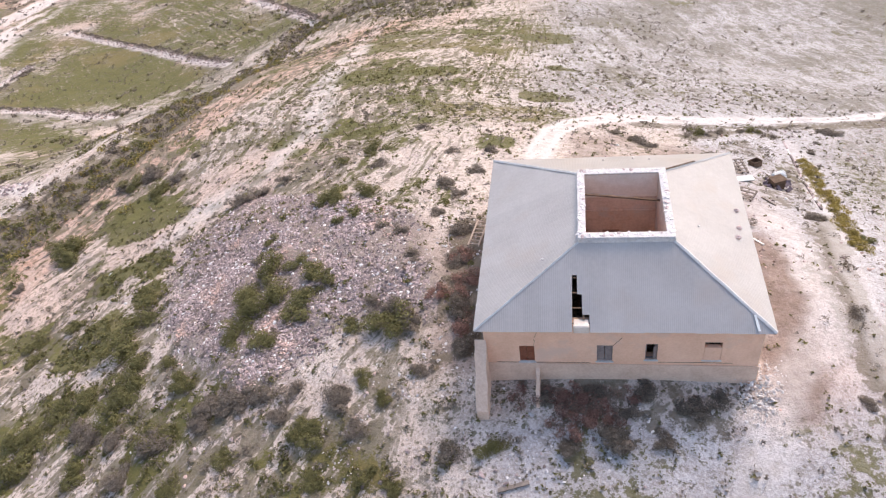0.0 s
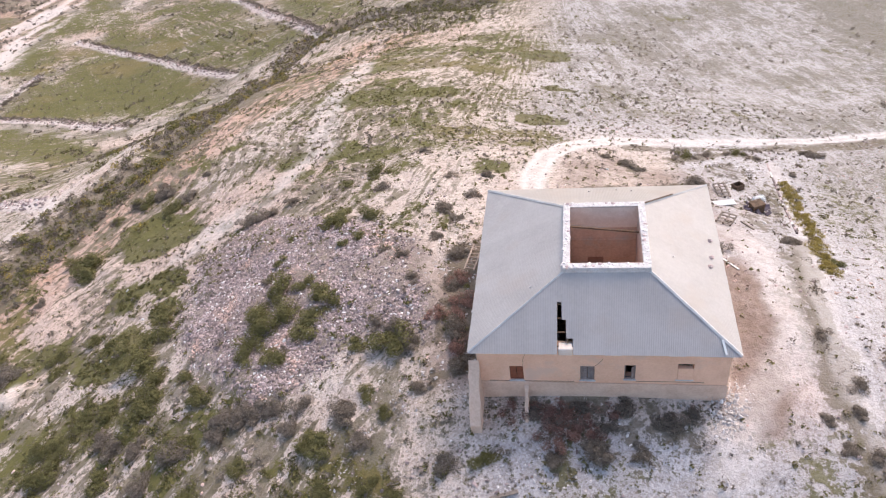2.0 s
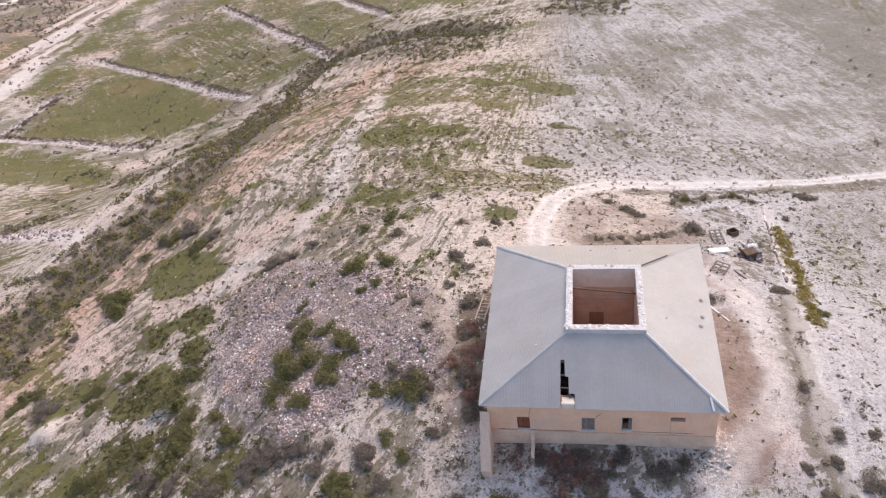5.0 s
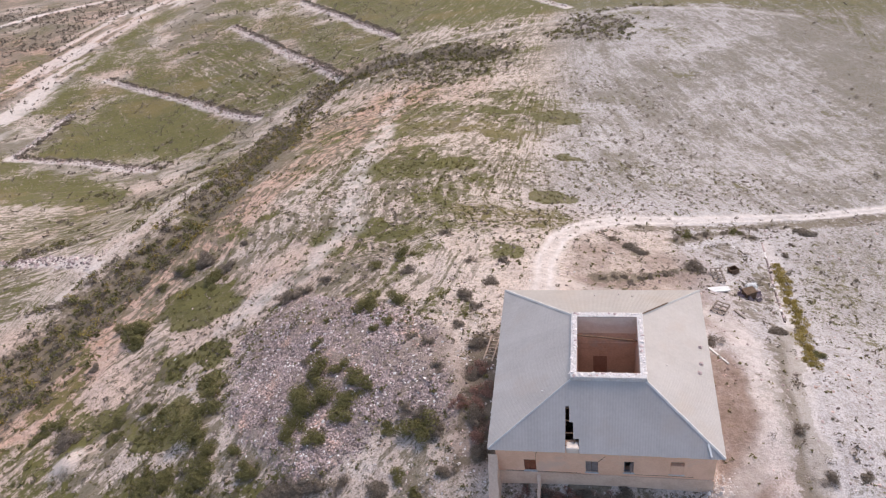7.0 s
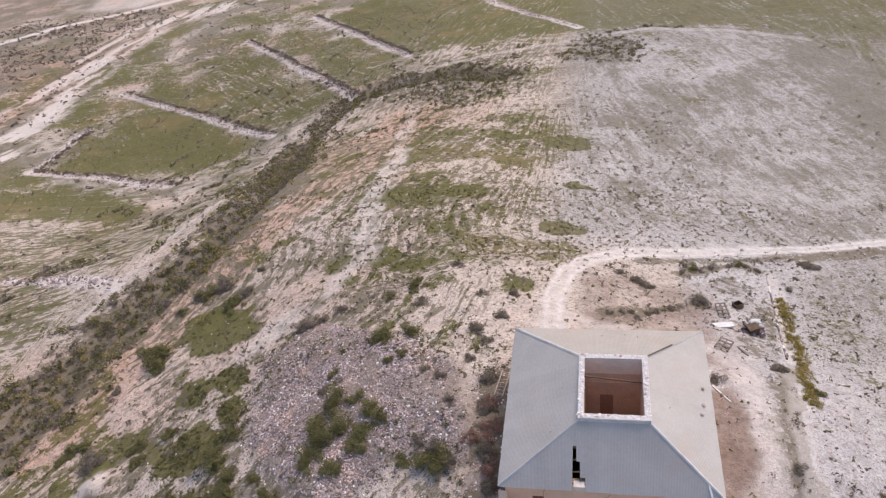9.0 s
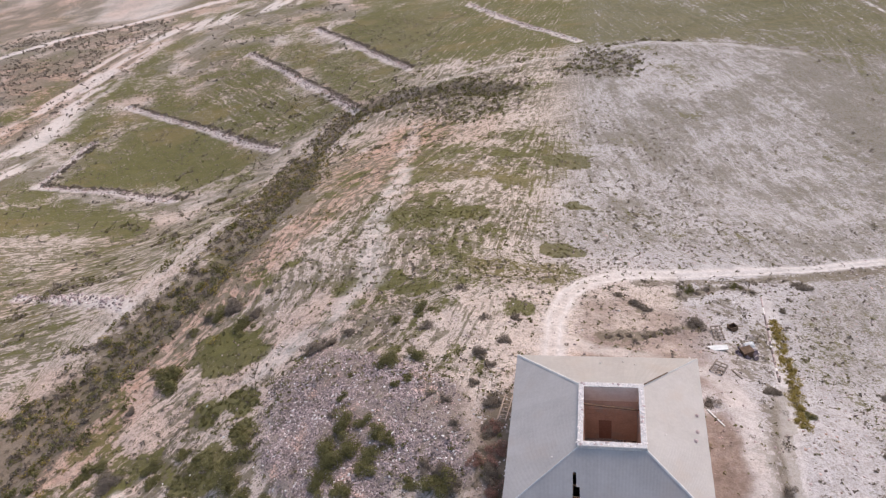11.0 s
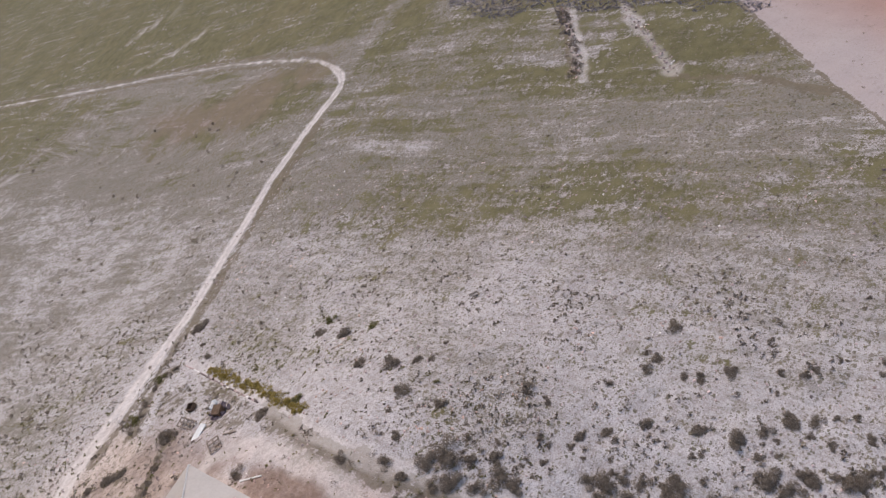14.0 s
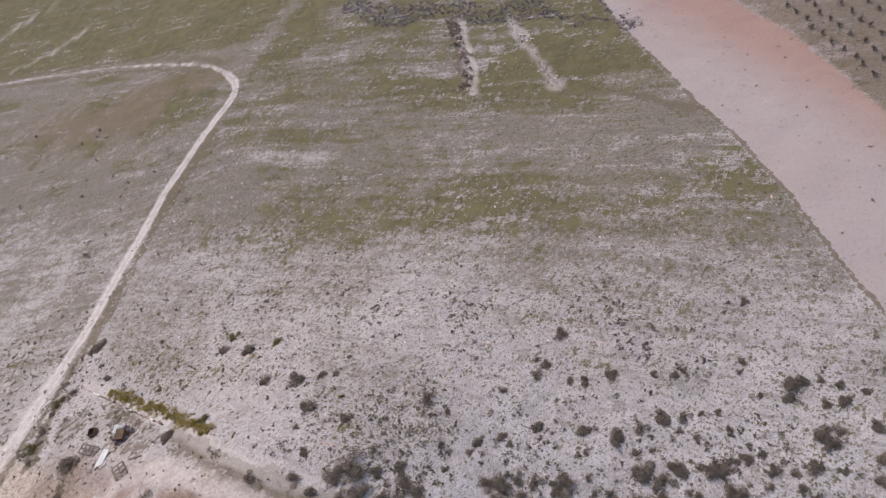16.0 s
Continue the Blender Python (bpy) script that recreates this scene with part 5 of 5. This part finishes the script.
for rows, kind, group in ((GREEN_CORNER, "g", "shrubs west of the house"), (DRY_CORNER, "d", "shrubs west of the house"), (RUST_HOUSE, "r", "dead brush round the house"), (GREEN_WEST, "g", "shrubs west of the house"), (DRY_WEST, "d", "shrubs west of the house"), (DRY_YARD, "d", "shrubs round the yard"), (YARD_ROWS, "d", "shrubs round the yard"),
                          (DRY_EAST, "d", "shrubs on the east field"), (DRY_SOUTH_EAST, "d", "shrubs on the east field"), (LOW_EAST, "d", "shrubs on the east field"), (GREEN_EAST_BUSHES, "g", "shrubs on the east field"), (SMALL_EAST, "d", "shrubs on the east field")):
    for x, y, r in rows:
        shrub(x, y, r * (1.2 if group.endswith("field") else 1.0), kind, group)
for k in range(32):
    s = k / 31
    shrub(24.2 - 1.6 * s + prng.uniform(-0.3, 0.35), 31 - 18 * s, prng.uniform(0.45, 0.78), "y", "broom row by the wall")


def plant_stuff(name, places, sizes, leaves, leaf, mat, label, category, seed):
    """Many small plants as one sheet of leaf blades."""
    r = np.random.RandomState(seed)
    shapes = [bush_arrays(seed + k, leaves, leaf) for k in range(5)]
    pick = r.randint(0, 5, len(places))
    a = r.uniform(0, 6.28, len(places))
    v = np.array(shapes)[pick] * (sizes[:, None, None, None] * np.array((1, 1, 0.85)))
    c, s = np.cos(a)[:, None, None], np.sin(a)[:, None, None]
    v = np.stack([v[..., 0] * c - v[..., 1] * s, v[..., 0] * s + v[..., 1] * c, v[..., 2]], -1) + np.asarray(places)[:, None, None]
    faces = np.arange(v.shape[0] * v.shape[1] * 4).reshape(-1, 4)
    return tagged(new(name, from_arrays(name, v.reshape(-1, 3).tolist(), faces.tolist(), mat)), label, category, kind="stuff")


def off_house(x, y):
    return ~((x > -0.2) & (x < 14.2) & (y > -0.1) & (y < 14.0))


def sown(count, box_, seed, chance):
    r = np.random.RandomState(seed)
    x, y = r.uniform(box_[0], box_[1], count), r.uniform(box_[2], box_[3], count)
    keep = (r.uniform(0, 1, count) < chance(x, y, masks(x, y))) & off_house(x, y)
    x, y = x[keep], y[keep]
    return np.stack([x, y, surface_z(x, y) - 0.03], 1), r


# brush along the gully, on the banks and in the dark patches
p, r = sown(90000, (-110, 30, 0, 180), 5, lambda x, y, m: m["brush"] * 0.20 * ((x < -44) | (y > 95)))
plant_stuff("gully_brush", p, 0.25 + 0.8 * r.uniform(0, 1, len(p)) ** 1.6, 30, 0.22, M_GREEN, "dense olive brush growing along the dry gully", "brush", 400)
p, r = sown(40000, (-110, 30, 0, 180), 25, lambda x, y, m: m["brush"] * 0.45 * ((x < -44) | (y > 95)))
plant_stuff("dry_brush", p, r.uniform(0.3, 0.9, len(p)), 30, 0.22, M_DARK, "dense grey-brown brush between the fields", "brush", 410)
p, r = sown(3000, (-70, -38, 5, 150), 26, lambda x, y, m: m["brush"] * 0.30)
plant_stuff("gully_broom", p, r.uniform(0.4, 0.9, len(p)), 40, 0.16, M_YELLOW, "yellowish bushes standing along the gully", "brush", 415)
p, r = sown(9000, (84, 98, -12, 42), 27, lambda x, y, m: (m["brush"] > 0.3) * 0.6)
plant_stuff("heath", p, r.uniform(0.13, 0.25, len(p)), 13, 0.40, M_HEATH, "dark purple-grey heath band at the field's far end", "brush", 416)
p, r = sown(14000, (-46, 26, -8, 46), 28, lambda x, y, m: m["brush"] * 0.5 * (1 - m["bare"]) * (1 - smooth(2.2, 1.4, np.hypot(x - 20.2, y - 24))))
plant_stuff("low_brush", p, 0.12 + 0.40 * r.uniform(0, 1, len(p)) ** 2, 60, 0.12, M_DARK, "low grey-brown brush round the yard and rubble", "brush", 418)
p, r = sown(34000, (-300, -62, 30, 320), 16, lambda x, y, m: (1 - m["road"]) * (1 - smooth(0.3, 0.5, m["grass"])) * (0.13 + 0.5 * smooth(-198, -205, x) * smooth(0.35, 0.55, fbm(x, y, 12, 3, 96)) + 0.5 * smooth(0.5, 0.66, fbm(x, y, 18, 4, 95)) * smooth(-95, -150, x) + 0.4 * m["brush"]))
plant_stuff("valley_scrub", p, 0.25 + 0.9 * r.uniform(0, 1, len(p)) ** 2, 9, 0.42, M_DARK, "dark scrub scattered across the valley side", "scrub", 470)
p, r = sown(7000, (0, 70, 45, 170), 17, lambda x, y, m: (1 - m["road"]) * (0.025 + 0.10 * smooth(0.5, 0.66, fbm(x, y, 14, 4, 97))))
plant_stuff("plateau_scrub", p, 0.15 + 0.45 * r.uniform(0, 1, len(p)) ** 2.5, 20, 0.28, M_DARK, "little dark bushes dotted over the plateau", "scrub", 480)
p, r = sown(26000, (-168, -45, 84, 268), 33, lambda x, y, m: (m["grass"] > 0.3) * (0.10 + 0.40 * smooth(0.48, 0.62, fbm(x, y, 9, 4, 98))))
plant_stuff("field_tufts", p, 0.14 + 0.40 * r.uniform(0, 1, len(p)) ** 2, 8, 0.42, M_DARK, "small dark tufts scattered over the green fields", "grass", 490)
p, r = sown(16000, (-30, 10, 28, 125), 34, lambda x, y, m: (1 - m["bare"]) * (0.05 + 0.35 * m["grass"]))
plant_stuff("slope_tufts", p, 0.09 + 0.26 * r.uniform(0, 1, len(p)) ** 2, 9, 0.40, M_TUFT, "low olive tufts on the slope north of the house", "grass", 495)
# small dry bushes over the whole hillside
p, r = sown(42000, (-62, 26, -10, 110), 7, lambda x, y, m: (1 - m["bare"]) * (0.04 + 0.30 * smooth(0.46, 0.66, fbm(x, y, 8, 4, 91))) * (1 - 0.5 * m["grass"]))
plant_stuff("scattered_scrub", p, 0.09 + 0.34 * r.uniform(0, 1, len(p)) ** 2.2, 14, 0.32, M_DARK, "small dry scrub dotted over the pale hillside", "scrub", 420)
p, r = sown(22000, (-62, 20, -10, 130), 31, lambda x, y, m: (1 - m["bare"]) * (0.02 + 0.22 * smooth(0.46, 0.66, fbm(x, y, 7, 4, 92)) * smooth(8, -4, x)))
plant_stuff("olive_scrub", p, 0.09 + 0.36 * r.uniform(0, 1, len(p)) ** 2.2, 14, 0.32, M_GREEN, "small olive bushes among the dry scrub", "scrub", 425)
p, r = sown(84000, (22, 84, -48, 60), 8, lambda x, y, m: (1 - m["bare"]) * (0.04 + 0.25 * smooth(0.45, 0.65, fbm(x, y, 5, 4, 93)) * (0.5 + smooth(6, -10, y) * smooth(60, 40, x))))
plant_stuff("east_scrub", p, (0.09 + 0.26 * r.uniform(0, 1, len(p)) ** 2.6) * (1 - 0.4 * smooth(38, 55, p[:, 0])), 11, 0.42, M_DARK, "dark thorny scrub thick on the lower east slope", "scrub", 430)
p, r = sown(26000, (-50, 30, -10, 60), 9, lambda x, y, m: 0.10 * (1 - m["bare"]) + 0.4 * m["grass"])
plant_stuff("grass_tufts", p, r.uniform(0.08, 0.26, len(p)), 10, 0.42, M_TUFT, "low dry grass tufts among the stones", "grass", 440)
p, r = sown(9000, (-34, 2, -8, 20), 10, lambda x, y, m: 0.5 * m["grass"])
plant_stuff("green_tufts", p, r.uniform(0.12, 0.42, len(p)), 22, 0.28, M_GREEN, "green herbs growing among the rubble", "grass", 450)


# ---- terrace banks of dry stone ----
def bank(name, line, tall, wide, label, seed):
    r = np.random.RandomState(seed)
    pts, sizes = [], []
    for (ax, ay), (bx, by) in zip(line[:-1], line[1:]):
        far = math.hypot(bx - ax, by - ay)
        n = int(far * 9)
        t = r.uniform(0, 1, n)
        off = r.normal(0, wide / 3, n)
        x, y = ax + (bx - ax) * t - (by - ay) / far * off, ay + (by - ay) * t + (bx - ax) / far * off
        z = ground_z(x, y) + r.uniform(0, 1, n) * tall * np.exp(-(off / wide * 2) ** 2)
        pts.append(np.stack([x, y, z], 1))
        sizes.append(r.uniform(0.07, 0.24, n) * (1 if tall > 0.5 else 0.6))
    scatter_stones(name, np.concatenate(pts), np.concatenate(sizes), label, seed, M_RUBBLE, "stone bank")


for k, (line, tall, wide) in enumerate(BANKS):
    bank("field_bank", line, tall, wide, "pale tumbled dry-stone bank between fields", 500 + k)


def hedge(line, shift, seed, size):
    r = np.random.RandomState(seed)
    out = []
    for (ax, ay), (bx, by) in zip(line[:-1], line[1:]):
        far = math.hypot(bx - ax, by - ay)
        n = int(far * 2.6)
        t = r.uniform(0, 1, n)
        off = shift + r.normal(0, 0.55, n)
        x, y = ax + (bx - ax) * t - (by - ay) / far * off, ay + (by - ay) * t + (bx - ax) / far * off
        out.append(np.stack([x, y, ground_z(x, y)], 1))
    p = np.concatenate(out)
    plant_stuff("bank_brush", p, r.uniform(0.35, 1.2, len(p)) * size, 30, 0.28, M_DARK, "dark brush along the foot of the stone bank", "brush", seed)


for k, (line, shift) in enumerate(((BANKS[0][0], 1.9), (BANKS[1][0], 1.8), (BANKS[2][0], 1.8), (BANKS[3][0], 1.7), (BANKS[4][0], -1.6), ([(90.6, 20), (82.5, 14.6), (75, 10.8)], 0.6))):
    hedge(line, shift, 600 + k, 0.5 if k == 5 else 0.75)


# ---- yard things ----
def garden_wall():
    line = [(24.0, 36.5), (23.0, 27), (22.2, 19.5)]
    w = thing("garden_wall", (23.2, 27, gz(23.2, 27)), "low broken grey block wall beside the broom", "wall")
    bm = bmesh.new()
    r = random.Random(4)
    for (ax, ay), (bx, by) in zip(line[:-1], line[1:]):
        n = 12
        for k in range(n):
            a, b = (ax + (bx - ax) * k / n, ay + (by - ay) * k / n), (ax + (bx - ax) * (k + 0.96) / n, ay + (by - ay) * (k + 0.96) / n)
            h = r.uniform(0.12, 0.26)
            za, zb = gz(*a) - 0.1 + h / 2, gz(*b) - 0.1 + h / 2
            o = Vector((23.2, 27, gz(23.2, 27)))
            bar(bm, Vector((*a, za)) - o, Vector((*b, zb)) - o, 0.16, h)
    part("masonry", bm, M_RUBBLE, w, bevel=0.02)


garden_wall()


def pallet(x, y, turn, wide, deep, slats):
    p = thing("pallet", (x, y, gz(x, y) + 0.05), "weathered grey wooden pallet lying on bare earth", "pallet", "pallets in the yard")
    p.rotation_euler = (radians(-7), 0, turn)
    p.location.z += 0.08
    for k in range(slats):
        bm = bmesh.new()
        c = -deep / 2 + deep * k / (slats - 1)
        box(bm, -wide / 2, c - 0.075, 0.20, wide / 2, c + 0.075, 0.235)
        part("slat", bm, M_PALLET, p)
    for k in (-1, 0, 1):
        bm = bmesh.new()
        c = k * (wide / 2 - 0.06)
        box(bm, c - 0.07, -deep / 2 - 0.06, 0.05, c + 0.05, deep / 2 + 0.06, 0.198)
        part("bearer", bm, M_PALLET, p)


pallet(17.9, 26.5, 0.1, 1.0, 2.0, 5)
pallet(17.0, 19.9, -0.5, 1.2, 1.3, 4)
slab = thing("board", (17.5, 23.8, gz(17.5, 23.8) + 0.06), "white rectangular board lying flat on the earth", "board")
slab.rotation_euler = (radians(-10), 0, 0.12)
bm = bmesh.new()
box(bm, -0.95, -0.38, 0.0, 0.95, 0.38, 0.10)
part("panel", bm, M_WHITE, slab, bevel=0.02)
crate = thing("crate", (19.6, 28.2, gz(19.6, 28.2)), "small dark open wooden crate on the earth", "crate")
crate.rotation_euler = (radians(-8), 0, 0.5)
for a in ((-0.4, -0.35, 0.4, -0.30), (-0.4, 0.30, 0.4, 0.35), (-0.4, -0.298, -0.35, 0.298), (0.35, -0.298, 0.4, 0.298)):
    bm = bmesh.new()
    box(bm, a[0], a[1], 0.03, a[2], a[3], 0.55)
    part("side", bm, M_TIMBER, crate)
bm = bmesh.new()
box(bm, -0.348, -0.298, 0.04, 0.348, 0.298, 0.08)
part("base", bm, M_TIMBER, crate)


def scrap_heap(x, y):
    h = thing("scrap_heap", (x, y, gz(x, y)), "dark scrap heap with boards and a crumpled white sheet", "scrap heap")
    r = random.Random(12)
    bm = bmesh.new()
    for k in range(34):
        a, d = r.uniform(0, 6.28), r.uniform(0, 1.15)
        s = r.uniform(0.15, 0.42)
        m = Matrix.Translation((math.cos(a) * d, math.sin(a) * d * 0.8, max(0.05, 0.55 * (1 - d / 1.3)) + 0.05)) @ Euler((r.uniform(-1, 1), r.uniform(-1, 1), r.uniform(0, 6))).to_matrix().to_4x4() @ Matrix.Diagonal((s * 1.6, s, s * 0.5, 1))
        bmesh.ops.create_cube(bm, size=1.0, matrix=m)
    part("scrap", bm, M_JUNK, h)
    bm = bmesh.new()
    box(bm, -0.5, -0.40, 0.0, 0.45, 0.35, 0.85)
    box(bm, -0.54, -0.44, 0.85, 0.49, 0.39, 0.90)
    bmesh.ops.rotate(bm, verts=bm.verts[:], cent=(0, 0, 0), matrix=Matrix.Rotation(0.4, 3, "Z"))
    part("chest", bm, M_TIMBER, h, "broken dark brown wooden chest")
    bm = bmesh.new()
    bmesh.ops.create_icosphere(bm, subdivisions=2, radius=0.42)
    for v in bm.verts:
        v.co = Vector((v.co.x * 1.2 + 0.25, v.co.y * 0.8 + 0.75, v.co.z * (0.7 + 0.2 * math.sin(v.co.x * 9)) + 0.62))
    part("sack", bm, M_WHITE, h, "pale stuffed plastic sack")
    for k in range(7):
        bm = bmesh.new()
        a = r.uniform(0, 6.28)
        bar(bm, (math.cos(a) * 1.5, math.sin(a) * 1.3, 0.05), (math.cos(a) * -0.2, math.sin(a) * -0.2, r.uniform(0.4, 0.8)), 0.09, 0.03)
        part("plank", bm, M_PALLET, h)
    bm = bmesh.new()
    bmesh.ops.create_grid(bm, x_segments=9, y_segments=7, size=0.5)
    for v in bm.verts:
        v.co = Vector((v.co.x * 0.9 + 0.35, v.co.y * 0.6 + 0.75, 0.72 + 0.10 * math.sin(v.co.x * 9) + 0.08 * math.cos(v.co.y * 11 + v.co.x * 4)))
    part("sheet", bm, M_WHITE, h, "crumpled white plastic sheet")


scrap_heap(20.1, 23.6)


def loose_beam(x0, y0, x1, y1, label, mat=M_PALLET, wide=0.12):
    b = thing("timber", ((x0 + x1) / 2, (y0 + y1) / 2, gz((x0 + x1) / 2, (y0 + y1) / 2)), label, "timber")
    o = Vector(b.location)
    bm = bmesh.new()
    bar(bm, Vector((x0, y0, gz(x0, y0) + 0.1)) - o, Vector((x1, y1, gz(x1, y1) + 0.1)) - o, wide, 0.08)
    part("post", bm, mat, b)


loose_beam(15.1, 13.3, 16.2, 11.4, "pale timber pole lying beside the house wall", M_WHITE)
loose_beam(1.1, -5.4, 2.6, -5.0, "grey broken post lying on pale ground", wide=0.2)
loose_beam(18.2, 20.2, 18.9, 19.0, "short grey board lying on bare earth")


# a ladder lying along the shaded side wall
def lying_ladder(x0, y0, x1, y1):
    base = Vector(((x0 + x1) / 2, (y0 + y1) / 2, gz((x0 + x1) / 2, (y0 + y1) / 2)))
    f = thing("ladder", base, "weathered wooden ladder lying on dark ground beside the house wall", "ladder")
    a, b = Vector((x0, y0, gz(x0, y0) + 0.35)) - base, Vector((x1, y1, gz(x1, y1) + 0.30)) - base
    side = Vector((b.y - a.y, a.x - b.x, 0)).normalized() * 0.33
    for k in (-1, 1):
        bm = bmesh.new()
        bar(bm, a + side * k, b + side * k, 0.09, 0.09)
        part("rail", bm, M_LADDER, f)
    for k in range(7):
        p = a.lerp(b, (k + 0.5) / 7)
        bm = bmesh.new()
        bar(bm, p - side, p + side, 0.05, 0.05)
        part("rung", bm, M_LADDER, f)


lying_ladder(-1.35, 10.0, -1.0, 12.8)


# stones kept on the roof against the wind
for k, (x, y) in enumerate(((13.4, 8.15), (13.3, 6.7), (13.1, 5.85), (3.3, 3.2), (11.0, 5.4), (6.6, 12.6), (8.3, 12.9), (9.2, 12.5))):
    st = tagged(new("roof_stone", (BROWN_STONES if k < 3 else STONES)[k % 6]), "loose stone lying on the corrugated iron roof", "stone", "stones on the roof")
    zs = [EAVE + (RING - EAVE) * (X1 - x) / (X1 - RX1), EAVE + (RING - EAVE) * x / RX0, EAVE + (RING - EAVE) * y / RY0, EAVE + (RING - EAVE) * (Y1 - y) / (Y1 - RY1)]
    st.location = (x, y, min(zs) + 0.07)
    size = 0.30 if k < 3 else 0.15
    st.scale = (size * 1.2, size, size)


# ---- young trees in the far orchard ----
def orchard_tree():
    t = thing("orchard_tree", (0, 0, 0), "small dark round young orchard tree in a row on bare soil", "tree", "orchard rows")
    bm = bmesh.new()
    bar(bm, (0, 0, -0.1), (0.02, 0.01, 0.5), 0.07, 0.07, (0, 1, 0))
    part("trunk", bm, M_TWIG, t)
    o = new("crown", bush_mesh("crown", 700, 90, 0.22, M_DARK))
    o.parent = t
    o.location, o.scale = (0, 0, 0.2), (0.32, 0.32, 0.38)
    return t


first = orchard_tree()
made = 0
ax, ay = Vector((0.79, 0.61)), Vector((0.61, -0.79))
for i in range(-16, 30):
    for j in range(0, 16):
        q = Vector((76, -33)) + ax * (i * 1.7) + ay * (j * 2.0 + 0.6)
        if poly_in(ORCHARD, np.array([q.x]), np.array([q.y]))[0] < 0.6 or made > 280:
            continue
        x, y = q.x + prng.uniform(-0.25, 0.25), q.y + prng.uniform(-0.25, 0.25)
        m = pose(x, y, gz(x, y), 0, 0, prng.uniform(0, 360))
        if made == 0:
            first.matrix_basis = m
        else:
            copy_thing(first, m)
        made += 1
p, r = sown(900, (45, 100, -55, 0), 15, lambda x, y, m: 0.35 * (m["red"] > 0.9))
plant_stuff("seedlings", p, r.uniform(0.12, 0.22, len(p)), 16, 0.35, M_DARK, "tiny dark seedlings dotted over the red field", "seedlings", 460)
